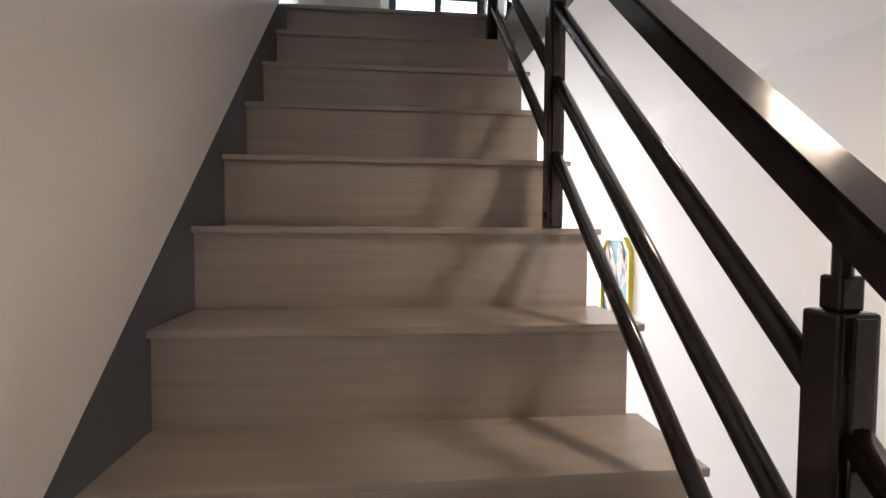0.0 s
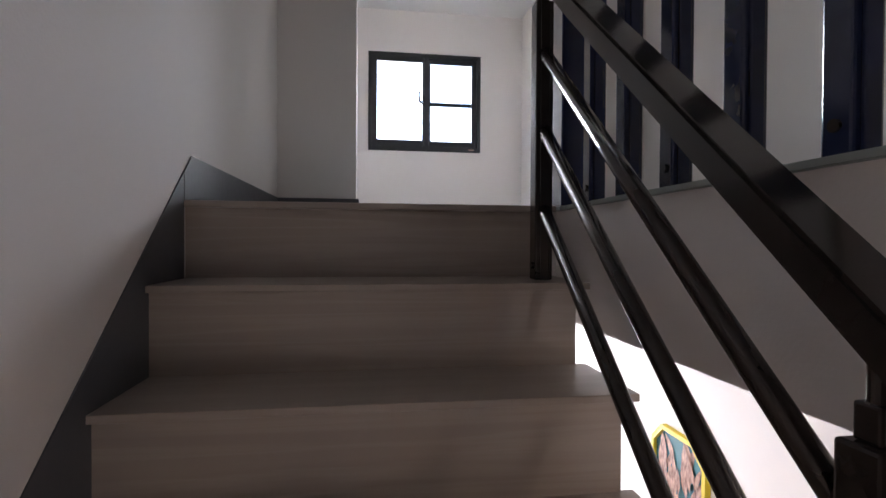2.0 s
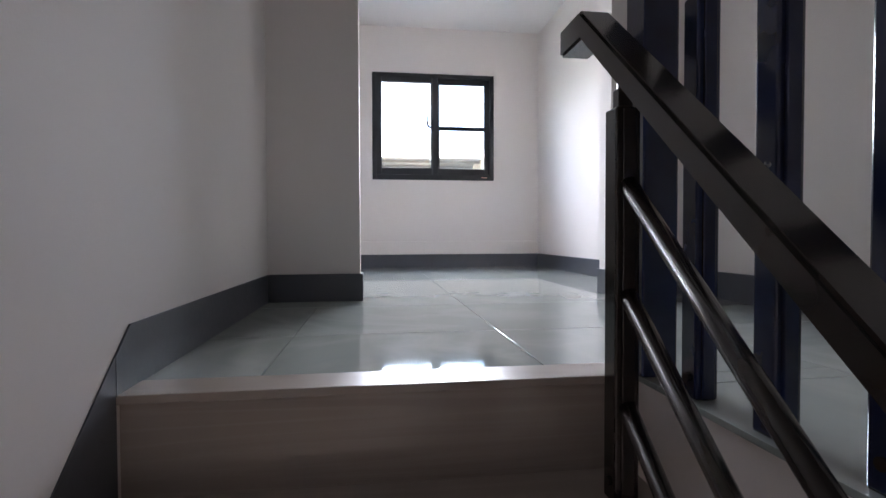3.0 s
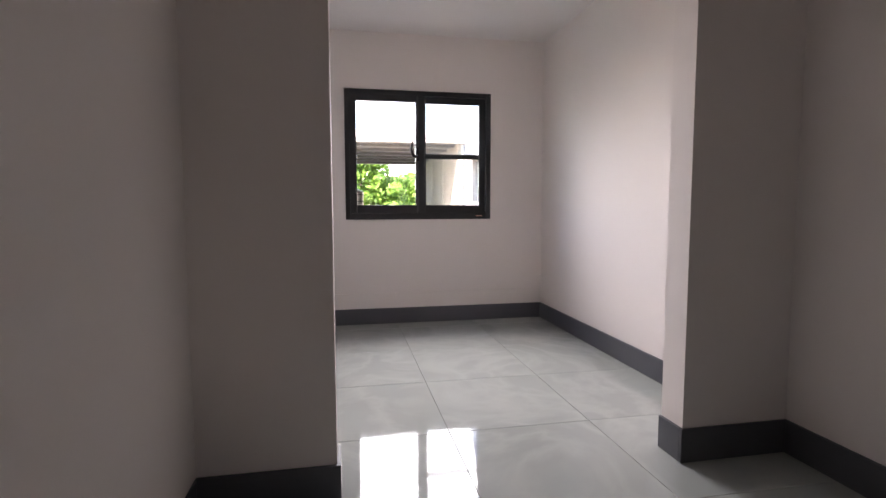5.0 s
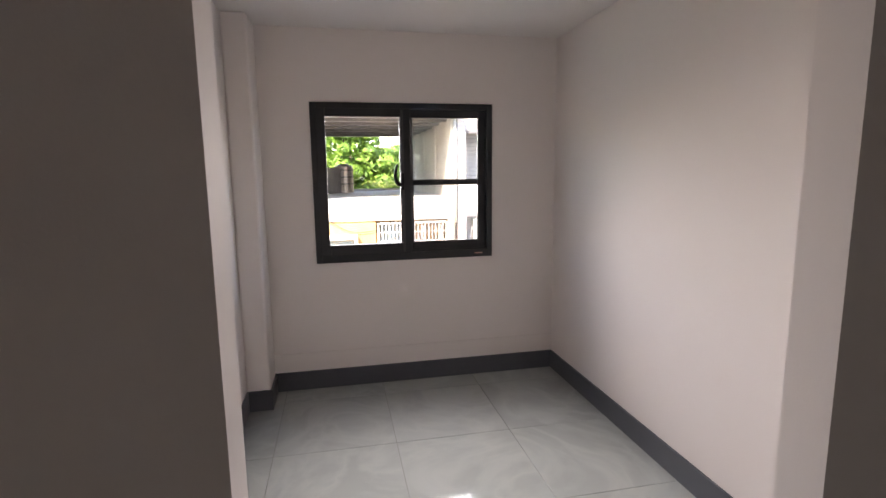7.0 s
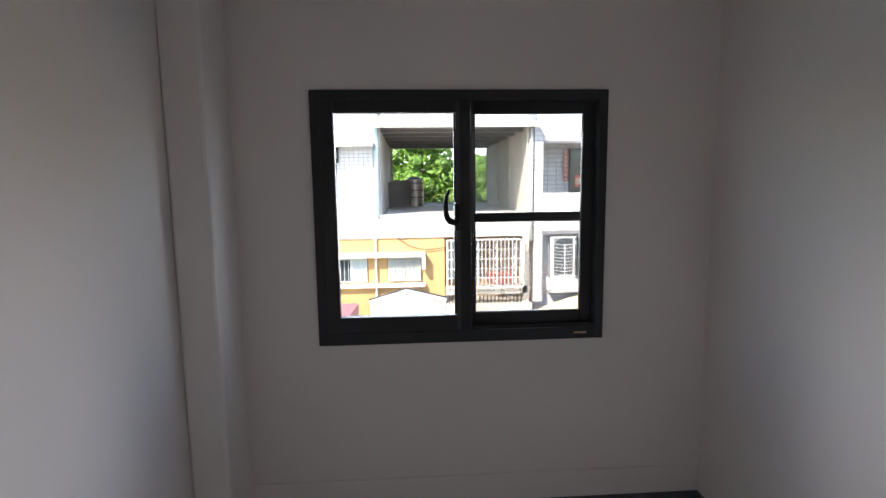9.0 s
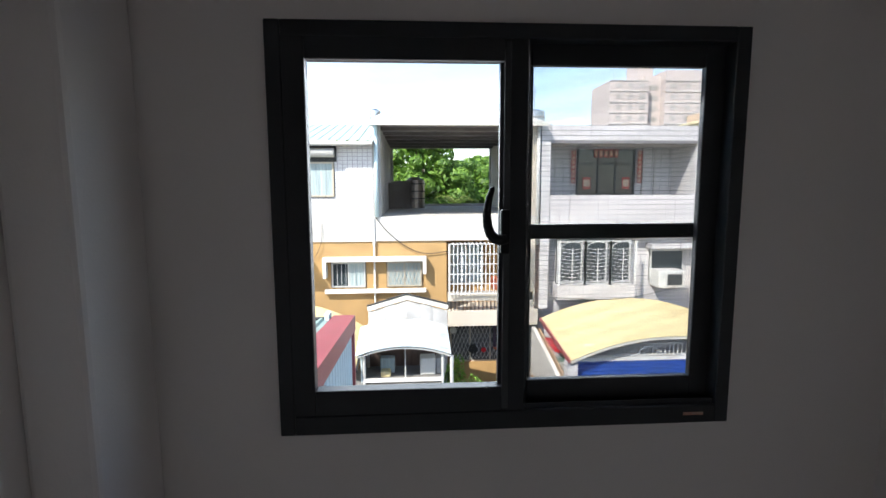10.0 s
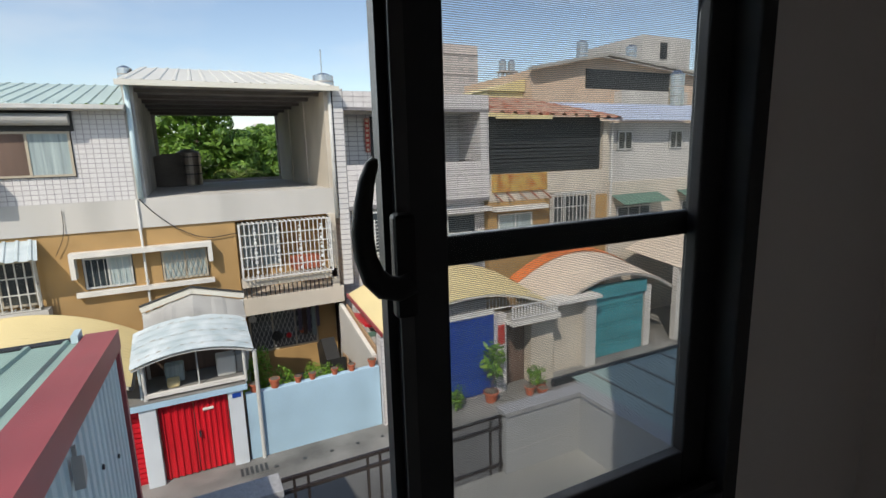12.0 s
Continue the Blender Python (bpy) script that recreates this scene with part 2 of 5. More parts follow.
def bar(p, q, w, h, bm=None, bevel=0.0):
    """A box-section bar from p to q, w across and h upright."""
    bm = bm or bmesh.new()
    p, q = Vector(p), Vector(q)
    d = (q - p).normalized()
    side = d.cross(Vector((0, 0, 1)))
    side = Vector((1, 0, 0)) if side.length < 1e-4 else side.normalized()
    up = side.cross(d).normalized()
    vs = [bm.verts.new(e + side * (a * w / 2) + up * (b * h / 2)) for e in (p, q) for a, b in ((-1, -1), (1, -1), (1, 1), (-1, 1))]
    fs = [bm.faces.new([vs[i] for i in f]) for f in ((0, 1, 2, 3), (4, 5, 6, 7), (0, 1, 5, 4), (1, 2, 6, 5), (2, 3, 7, 6), (3, 0, 4, 7))]
    if bevel:
        bmesh.ops.bevel(bm, geom=list({e for f in fs for e in f.edges}), offset=bevel, segments=2, affect="EDGES", profile=0.5)
    return bm


def rod(p, q, r, bm=None, seg=12, r2=None):
    bm = bm or bmesh.new()
    p, q = Vector(p), Vector(q)
    d = q - p
    m = Matrix.Translation((p + q) / 2) @ d.to_track_quat("Z", "Y").to_matrix().to_4x4()
    bmesh.ops.create_cone(bm, cap_ends=True, segments=seg, radius1=r, radius2=r if r2 is None else r2, depth=d.length, matrix=m)
    return bm


def prism(pts, axis, a, b, bm=None):
    """A flat outline, pushed from a to b along an axis (x: points are y, z; y: x, z; z: x, y)."""
    bm = bm or bmesh.new()
    put = {"x": lambda p, c: (c, p[0], p[1]), "y": lambda p, c: (p[0], c, p[1]), "z": lambda p, c: (p[0], p[1], c)}[axis]
    lo, hi = [bm.verts.new(put(p, a)) for p in pts], [bm.verts.new(put(p, b)) for p in pts]
    bm.faces.new(lo), bm.faces.new(hi)
    for i in range(len(pts)):
        j = (i + 1) % len(pts)
        bm.faces.new((lo[i], lo[j], hi[j], hi[i]))
    return bm


def wall_with_hole(x0, x1, y0, y1, z0, z1, hx0, hx1, hz0, hz1):
    """A wall along x with one opening through it."""
    bm = bmesh.new()
    xs, zs = (x0, hx0, hx1, x1), (z0, hz0, hz1, z1)
    grid = {}
    for k, y in enumerate((y0, y1)):
        for i, x in enumerate(xs):
            for j, z in enumerate(zs):
                grid[i, j, k] = bm.verts.new((x, y, z))
    for k in (0, 1):
        for i in range(3):
            for j in range(3):
                if (i, j) != (1, 1):
                    bm.faces.new([grid[i, j, k], grid[i + 1, j, k], grid[i + 1, j + 1, k], grid[i, j + 1, k]])
    for a, b in (((1, 1), (2, 1)), ((2, 1), (2, 2)), ((2, 2), (1, 2)), ((1, 2), (1, 1))):
        bm.faces.new([grid[*a, 0], grid[*b, 0], grid[*b, 1], grid[*a, 1]])
    for i in range(3):
        for j in (0, 3):
            bm.faces.new([grid[i, j, 0], grid[i + 1, j, 0], grid[i + 1, j, 1], grid[i, j, 1]])
            bm.faces.new([grid[j, i, 0], grid[j, i + 1, 0], grid[j, i + 1, 1], grid[j, i, 1]])
    return bm


# ---- the house: walls, slabs, ceiling ----
RISE, GOING = 0.19, 0.219
X_RIGHT, Y_WIN, CEIL, LOW = 1.940, 3.588, 2.12, -3.04
W = 0.15
GROUND_Z = -5.4

structure("wall_west", box(-W, 0, -4.6, 1.397, LOW - 0.1, CEIL), M_WALL, "off-white painted stairwell wall")
structure("wall_pier", box(0, 0.384, 1.277, 1.397, 0, CEIL), M_WALL, "off-white painted wall pier beside the doorway")
structure("wall_room_west", box(-W, 0.03, 1.397, Y_WIN, 0, CEIL), M_WALL, "off-white painted room wall")
structure("wall_column", box(0.03, 0.157, 3.348, Y_WIN, 0, CEIL, bevel=0.012), M_WALL, "off-white painted corner column")
structure("wall_east", box(X_RIGHT, X_RIGHT + W, -4.6, Y_WIN, LOW - 0.1, CEIL), M_WALL, "off-white painted long wall")
structure("wall_doorway", box(1.531, X_RIGHT, 1.295, 1.412, 0, CEIL), M_WALL, "off-white painted short wall beside the doorway")
structure("wall_north", wall_with_hole(-W, X_RIGHT + W, Y_WIN, Y_WIN + 0.072, -0.3, CEIL + 0.25, 0.443, 1.510, 0.790, 1.705), M_WALL, "off-white painted window wall")
structure("wall_north_outer", wall_with_hole(-W, X_RIGHT + W, Y_WIN + 0.072, Y_WIN + W, -0.3, CEIL + 0.25, 0.40, 1.70, 0.75, 1.76), M_WALL, "outer plaster reveal round the window")
structure("wall_north_below", wall_with_hole(-W, X_RIGHT + W, Y_WIN, Y_WIN + W, LOW - 0.1, -0.3, 0.2, 1.8, -2.3, -0.7), M_WALL, "off-white painted wall of the floor below")
# unseen wall; its small opening is added for the back fill lamp
structure("wall_south", wall_with_hole(-W, X_RIGHT + W, -4.6 - W, -4.6, LOW - 0.1, CEIL, 1.50, 1.80, -1.55, -1.15), M_WALL, "off-white painted back wall with an added opening for the fill lamp")
structure("wall_west_below", box(-W, 0, 1.397, Y_WIN, LOW - 0.1, -0.3), M_WALL, "off-white painted wall of the floor below")
# unseen added house block, its height set to cast shade on the terrace
structure("wall_shade_body", box(X_RIGHT + W, 5.86, -4.75, Y_WIN + W, GROUND_Z, 5.6), M_WALL, "unseen block for the rest of the house, raised to shade the terrace")
structure("ceiling", box(-W, X_RIGHT + W, -4.6 - W, Y_WIN, CEIL, CEIL + 0.25), M_CEIL, "white painted ceiling")
structure("floor_below", box(-W, X_RIGHT + W, -4.6, Y_WIN, LOW - 0.12, LOW), M_FLOOR, "grey marble tile floor of the storey below")
structure("trim_wall_foot", box(0.157, X_RIGHT, Y_WIN - 0.008, Y_WIN, 0.117, 0.232, bevel=0.003), M_WALL, "slightly raised plaster band above the baseboard")
slab = bmesh.new()
prism([(0, 0.034), (0.965, 0.034), (0.965, -4.6), (X_RIGHT, -4.6), (X_RIGHT, Y_WIN), (-0.05, Y_WIN), (-0.05, 1.397), (0, 1.397)], "z", -0.30, -0.012, slab)
floor = structure("floor", slab, M_WALL, "concrete floor slab with polished grey marble tiles", "floor")

# floor tiles, each its own piece
T, GAP = 0.580, 0.0013
xs = [0.03 + 0.0] + [0.222 + T * i for i in range(0, 3)] + [X_RIGHT]
ys = [-4.6 + 0.0] + [2.83 + T * j for j in range(-12, 2)] + [Y_WIN]
xs[0] = 0.0
for i in range(len(xs) - 1):
    for j in range(len(ys) - 1):
        a, b, c, d = xs[i] + GAP, xs[i + 1] - GAP, ys[j] + GAP, ys[j + 1] - GAP
        if b <= 0.965:
            c = max(c, 0.102)
        if d - c < 0.02:
            continue
        if a < 0.965 < b and c < 0:
            if d > 0:
                part("floor_tile", box(a, b, 0.102, d, -0.010, 0, bevel=0.0008), M_FLOOR, floor)
                part("floor_tile", box(0.960, b, 0.0, 0.102 - 2 * GAP, -0.010, 0, bevel=0.0008), M_FLOOR, floor)
                d = 0.0 - 2 * GAP
            a = 0.960
        part("floor_tile", box(a, b, c, d, -0.010, 0, bevel=0.0008), M_FLOOR, floor)
part("grout", prism([(0, 0.101), (0.962, 0.101), (0.962, -4.6), (X_RIGHT, -4.6), (X_RIGHT, Y_WIN), (-0.05, Y_WIN), (-0.05, 1.397), (0, 1.397)], "z", -0.0118, -0.004), M_JOINT, floor, "grey grout")

# baseboards
BH, BT = 0.117, 0.012


def baseboard(x0, x1, y0, y1):
    structure("baseboard", box(x0, x1, y0, y1, 0.0, BH, bevel=0.002), M_BASE, "dark grey stone baseboard", "baseboard")


structure("baseboard", prism([(0.056, BH), (1.277 - BT, BH), (1.277 - BT, 0), (0, 0), (0, 0.07)], "x", 0, 0.004), M_BASE, "dark grey stone baseboard", "baseboard")
baseboard(0, 0.384 + BT, 1.277 - BT, 1.277)
baseboard(0.384, 0.384 + BT, 1.277, 1.397)
baseboard(0.03, 0.03 + BT, 1.397, 3.348 - BT)
baseboard(0.03, 0.157 + BT, 3.348 - BT, 3.348)
baseboard(0.157, 0.157 + BT, 3.348, Y_WIN - BT)
baseboard(0.157, X_RIGHT, Y_WIN - BT, Y_WIN)
baseboard(X_RIGHT - BT, X_RIGHT, 1.412, Y_WIN - BT)
baseboard(1.531 - BT, X_RIGHT, 1.295 - BT, 1.295)
baseboard(1.531 - BT, 1.531, 1.295, 1.412)
baseboard(X_RIGHT - BT, X_RIGHT, -4.6, 1.295 - BT)

# ---- stairs ----
STEPS = 16
stairs = thing("staircase", (0.46, -3.5, LOW), "straight flight of beige-grey stone steps along a white wall", "stairs", kind="structure")
outline = [(0.04, -0.035)]
for k in range(1, STEPS + 1):
    outline += [(-GOING * (k - 1) + 0.034, -RISE * k - 0.0205), (-GOING * k + 0.034, -RISE * k - 0.0205)]
outline += [(-GOING * (STEPS - 1) + 0.1, LOW), (0.3, -0.30 - 0.12), (0.3, -0.035)]
part("stringer", prism(outline, "x", 0.0, 0.915), M_WALL, stairs, "painted concrete body of the stairs")
slope = RISE / GOING
for k in range(0, STEPS):
    y, z = -GOING * k, -RISE * k
    back = y + GOING + 0.002 if k else y + 0.10
    if k:
        part("tread", box(0.0, 0.953, y, y + GOING + 0.024, z - 0.015, z, bevel=0.002), M_STEP, stairs)
    else:
        part("tread", box(0.0, 0.953, y, y + 0.10, z - 0.015, z + 0.0015, bevel=0.002), M_STEP, stairs)
    part("riser", box(0.0, 0.925, y + 0.017, y + 0.031, z - RISE, z - 0.015), M_STEP, stairs)
skirt = [(0.0, 0.0705), (0.0, -0.26)]
yb = -GOING * STEPS
skirt += [(yb, yb * slope - 0.26), (yb, yb * slope + 0.095)]
structure("trim_stair_skirting", prism(skirt, "x", 0.0, 0.003), M_BASE, "dark grey stone skirting along the stairs", "skirting")

# ---- stair railing ----
rail_x = 0.875
railing = thing("stair_railing", (rail_x, -1.0, -0.95), "black-brown steel stair railing with square handrail and round bars", "railing")


def stub_post(x, y, z0, z1, half, parent, top, m=None):
    """A square post with a grooved face, a stepped collar and a round neck under the handrail."""
    m = m or M_RAIL
    p = part("post", box(x - half, x + half, y - half, y + half, z0, z1, bevel=0.004), m, parent)
    part("post_ridge", box(x - half * 0.55, x + half * 0.55, y - half - 0.006, y - half + 0.001, z0 + 0.002, z1 - 0.004, bevel=0.002), m, p)
    part("collar", box(x - half * 0.58, x + half * 0.58, y - half * 0.58, y + half * 0.58, z1, z1 + 0.034, bevel=0.003), m, p)
    part("neck", rod((x, y, z1 + 0.03), (x, y, top), half * 0.42, seg=16), m, p, smooth=False)
    part("bolt", rod((x - half - 0.004, y, z0 + 0.035), (x - half + 0.002, y, z0 + 0.035), 0.008, seg=10), M_RAIL, p)


POSTS = [(-0.10, 1), (-0.955, 5), (-1.835, 9), (-2.71, 13)]
for y, k in POSTS:
    stub_post(rail_x, y, -RISE * k, -RISE * k + 0.685, 0.0222, railing, slope * y + 0.645)
for off in (0.087, 0.28, 0.468):
    for a, b in zip(POSTS[:-1], POSTS[1:]):
        part("rail_bar", rod((rail_x, a[0] - 0.021, slope * (a[0] - 0.021) + off), (rail_x, b[0] + 0.021, slope * (b[0] + 0.021) + off), 0.0155, seg=14), M_RAIL, railing, smooth=True)
hand = bmesh.new()
hz = 0.665
prof = [(0.112, 0.655), (0.112, 0.712), (0.015, 0.712), (-3.2, slope * -3.2 + hz + 0.035), (-3.2, slope * -3.2 + hz - 0.018), (0.012, 0.655)]
prism(prof, "x", rail_x - 0.033, rail_x + 0.033, hand)
bmesh.ops.recalc_face_normals(hand, faces=hand.faces)
bmesh.ops.bevel(hand, geom=[e for e in hand.edges if e.calc_length() > 0.09], offset=0.005, segments=2, affect="EDGES")
part("handrail", hand, M_RAIL, railing)

# ---- landing guard rail ----
guard_x = 0.994
guard = thing("landing_guard_rail", (guard_x, -1.5, 0.0), "dark steel guard rail of flat upright posts, tinted with a blue sky reflection", "railing")
newel = part("newel_post", box(guard_x - 0.036, guard_x + 0.036, -0.022, 0.05, 0.0, 1.15, bevel=0.004), M_GUARD, guard)
part("cap", box(guard_x - 0.045, guard_x + 0.045, -0.031, 0.059, 1.15, 1.17, bevel=0.004), M_RAIL, newel)
for k in range(18):
    stub_post(guard_x, -0.142 - 0.168 * k, 0.0, 0.675, 0.0205, guard, 0.80, M_GUARD)
part("handrail", box(guard_x - 0.033, guard_x + 0.033, -3.1, -0.02, 0.79, 0.85, bevel=0.005), M_RAIL, guard)

# ---- window of the room ----
window = thing("window_1", (0.98, Y_WIN, 0.782), "charcoal aluminium sliding window with clear glass and insect screen", "window", kind="structure")
wx0, wx1, wz0, wz1 = 0.4325, 1.519, 0.779, 1.716


def frame_rect(name, x0, x1, z0, z1, y0, y1, t, parent, bottom=None, top=None, mat=None, bevel=0.003):
    bottom, top = bottom or t, top or t
    bm = bmesh.new()
    for a, b, c, d in ((x0, x0 + t, z0, z1), (x1 - t, x1, z0, z1), (x0 + t, x1 - t, z0, z0 + bottom), (x0 + t, x1 - t, z1 - top, z1)):
        box(a, b, y0, y1, c, d, bm, bevel)
    return part(name, bm, mat or M_FRAME, parent)


frame_rect("window_frame", wx0, wx1, wz0, wz1, Y_WIN - 0.014, Y_WIN + 0.068, 0.034, window, 0.046, 0.034)
part("frame_lip", box(wx0 + 0.034, wx1 - 0.034, Y_WIN - 0.002, Y_WIN + 0.001, wz0 + 0.046, wz0 + 0.058), M_FRAME, window)
left = frame_rect("sash", wx0 + 0.030, 1.010, wz0 + 0.043, wz1 - 0.031, Y_WIN - 0.011, Y_WIN + 0.025, 0.053, window, 0.063, 0.050)
part("stile", box(0.947, 0.957, Y_WIN + 0.006, Y_WIN + 0.023, wz0 + 0.106, wz1 - 0.081), M_FRAME, left)
# thin paler strip: the sheen on the stile, put in as colour
part("stile_sheen", box(0.9535, 0.9685, Y_WIN - 0.0135, Y_WIN - 0.0105, wz0 + 0.052, wz1 - 0.040, bevel=0.001), M_STILE_SHEEN, left, "lighter strip along the stile, a painted sheen")
part("pane", box(wx0 + 0.08, 0.960, Y_WIN + 0.012, Y_WIN + 0.017, wz0 + 0.104, wz1 - 0.079), M_GLASS, left).visible_shadow = False
right = frame_rect("sash", 0.972, wx1 - 0.030, wz0 + 0.043, wz1 - 0.031, Y_WIN + 0.027, Y_WIN + 0.047, 0.051, window, 0.063, 0.050)
part("pane", box(1.012, wx1 - 0.078, Y_WIN + 0.035, Y_WIN + 0.040, wz0 + 0.104, wz1 - 0.079), M_GLASS, right).visible_shadow = False
scr = frame_rect("screen_frame", 1.000, wx1 - 0.030, wz0 + 0.045, wz1 - 0.031, Y_WIN + 0.050, Y_WIN + 0.064, 0.034, window, 0.042, 0.042)
part("screen_bar", box(1.03, wx1 - 0.064, Y_WIN + 0.048, Y_WIN + 0.066, 1.232, 1.268, bevel=0.003), M_FRAME, scr)
part("insect_screen", box(1.028, wx1 - 0.062, Y_WIN + 0.0565, Y_WIN + 0.0575, wz0 + 0.086, wz1 - 0.07), M_SCREEN, scr, "fine grey insect screen").visible_shadow = False
handle = part("handle_plate", box(0.945, 0.967, Y_WIN - 0.030, Y_WIN - 0.012, 1.206, 1.308, bevel=0.005), M_BLACK, left, "black latch plate")
# the lever: a tapering curved grip
LEVER = [(0.958, 1.243, 0.011), (0.944, 1.239, 0.012), (0.930, 1.243, 0.0122), (0.920, 1.254, 0.0115), (0.914, 1.272, 0.0105), (0.912, 1.295, 0.010), (0.914, 1.318, 0.0085), (0.918, 1.338, 0.0075), (0.924, 1.354, 0.006), (0.927, 1.359, 0.003)]
hb = bmesh.new()
rings = []
for k, (x, z, half) in enumerate(LEVER):
    a, b = LEVER[max(k - 1, 0)], LEVER[min(k + 1, len(LEVER) - 1)]
    d = Vector((b[0] - a[0], 0, b[1] - a[1])).normalized()
    n = Vector((-d.z, 0, d.x))
    c = Vector((x, Y_WIN - 0.036, z))
    rings.append([hb.verts.new(c + n * half * math.cos(2 * math.pi * i / 12) + Vector((0, 1, 0)) * min(half, 0.010) * math.sin(2 * math.pi * i / 12)) for i in range(12)])
for p, q in zip(rings[:-1], rings[1:]):
    for i in range(12):
        hb.faces.new((p[i], p[(i + 1) % 12], q[(i + 1) % 12], q[i]))
hb.faces.new(rings[0]), hb.faces.new(rings[-1])
part("handle", hb, M_BLACK, handle, "curved black latch lever", smooth=True)
part("sticker", box(1.405, 1.455, Y_WIN - 0.0155, Y_WIN - 0.0138, 0.800, 0.807), M_STICKER, window, "small red and white sticker")

# unseen window of the floor below, added round the lower fill lamp
lower = thing("window_2", (1.0, Y_WIN, -2.3), "unseen charcoal aluminium window added on the floor below", "window", kind="structure")
frame_rect("window_frame", 0.2, 1.8, -2.3, -0.7, Y_WIN + 0.005, Y_WIN + 0.10, 0.05, lower)
part("pane", box(0.25, 1.75, Y_WIN + 0.05, Y_WIN + 0.055, -2.25, -0.75), M_GLASS, lower).visible_shadow = False

# ---- things on the floor below ----
pic = thing("wall_picture", (X_RIGHT, 0.93, -1.25), "octagonal leaf print in a bright yellow frame on the wall", "picture")
cy, cz, rw, rh, ch = 0.925, -1.37, 0.215, 0.36, 0.085


def octagon(w, h, c):
    return [(cy - w, cz - h + c), (cy - w + c, cz - h), (cy + w - c, cz - h), (cy + w, cz - h + c), (cy + w, cz + h - c), (cy + w - c, cz + h), (cy - w + c, cz + h), (cy - w, cz + h - c)]


ring = bmesh.new()
o, i = octagon(rw, rh, ch), octagon(rw - 0.022, rh - 0.022, ch - 0.008)
for a, b in ((X_RIGHT - 0.03, X_RIGHT - 0.001),):
    rows = [[ring.verts.new((x, *p)) for p in q] for x, q in ((a, o), (b, o), (b, i), (a, i))]
    for r in range(4):
        for k in range(8):
            ring.faces.new((rows[r][k], rows[r][(k + 1) % 8], rows[(r + 1) % 4][(k + 1) % 8], rows[(r + 1) % 4][k]))
part("frame", ring, M_YELLOW, pic)
part("print", prism(octagon(rw - 0.02, rh - 0.02, ch - 0.008), "x", X_RIGHT - 0.012, X_RIGHT - 0.004), M_TEAL_PRINT, pic, "teal ground of the print")
rnd = random.Random(4)
for a in range(70):
    y, z = cy + rnd.uniform(-0.15, 0.15), cz + rnd.uniform(-0.28, 0.29)
    if -0.06 < z - cz < 0.04 and y < cy - 0.02:
        continue
    ang, ln = rnd.uniform(0.9, 2.2), rnd.uniform(0.06, 0.10)
    d = Vector((0, math.cos(ang), math.sin(ang)))
    s = Vector((0, -d.z, d.y))
    bm = bmesh.new()
    c = Vector((X_RIGHT - 0.0135 - 0.0001 * a, y, z))
    pts = [c - d * ln, c - d * ln * 0.3 + s * ln * 0.28, c + d * ln * 0.4 + s * ln * 0.22, c + d * ln, c + d * ln * 0.4 - s * ln * 0.22, c - d * ln * 0.3 - s * ln * 0.28]
    for p in pts:
        p.y, p.z = min(max(p.y, cy - 0.185), cy + 0.185), min(max(p.z, cz - 0.33), cz + 0.33)
    bm.faces.new([bm.verts.new(p) for p in pts])
    part("leaf", bm, M_PRINT, pic)
lamp = thing("ceiling_lamp", (1.38, -1.5, -0.30), "small round lit downlight under the hall slab", "lamp")
part("base", rod((1.38, -1.5, -0.312), (1.38, -1.5, -0.30), 0.075, seg=28), M_CEIL, lamp)
part("diffuser", rod((1.38, -1.5, -0.318), (1.38, -1.5, -0.312), 0.055, seg=24), M_LAMP, lamp, "lit warm white diffuser")

# ======== outside ========
GROUND, F, FENCE = -5.40, 17.6, 14.5
M_ASPHALT = material("worn_grey_asphalt", (0.10, 0.10, 0.10), 0.85, vary=0.25, scale=0.8, bump=0.3, bump_scale=50)
M_CONC = material("weathered_concrete", (0.185, 0.18, 0.17), 0.85, vary=0.45, scale=0.9, bump=0.25, bump_scale=30)
M_GRANITE = material("speckled_grey_granite", (0.42, 0.42, 0.43), 0.6, second=(0.22, 0.22, 0.23), scale=60, bump=0.2)
M_PARAPET = tile_material("grey_parapet_tile", (0.36, 0.37, 0.38), (0.5, 0.5, 0.5), 0.6, 0.12, rough=0.5, gap=0.004)
M_TERRACE = material("grey_terrace_screed", (0.30, 0.30, 0.29), 0.8, vary=0.2, scale=1.1, bump=0.2)
M_WTILE = tile_material("white_square_wall_tile", (0.66, 0.635, 0.63), (0.26, 0.25, 0.26), 0.145, 0.112, gap=0.0065)
M_WTILE2 = tile_material("white_long_wall_tile", (0.63, 0.61, 0.605), (0.22, 0.22, 0.23), 0.30, 0.15, gap=0.011)
M_JOINTW = material("dark_tile_grout", (0.20, 0.19, 0.20), 0.85, vary=0.15, scale=4)
M_TILE = tile_floor_material("white_glazed_tile", (0.66, 0.63, 0.63), (0.56, 0.53, 0.52), 0.25)
M_TAN = material("ochre_tile_wall", (0.40, 0.245, 0.10), 0.75, vary=0.18, scale=1.3, bump=0.3, bump_scale=22)
M_BAND = material("grimy_white_concrete_band", (0.52, 0.50, 0.47), 0.8, vary=0.15, scale=0.9, bump=0.2, stretch=(1, 1, 0.35))
M_CREAM = material("cream_render", (0.56, 0.50, 0.42), 0.8, vary=0.14, scale=1.0, bump=0.2)
M_GREY_IN = material("grey_unpainted_plaster", (0.40, 0.385, 0.36), 0.85, vary=0.25, scale=0.7, bump=0.2)
M_TRIM = material("white_window_trim", (0.66, 0.64, 0.60), 0.6, vary=0.12, scale=2)
M_DARKGLASS = material("dark_window_glass", (0.035, 0.045, 0.05), 0.08, vary=0.3, scale=1.2, bump=0.0)
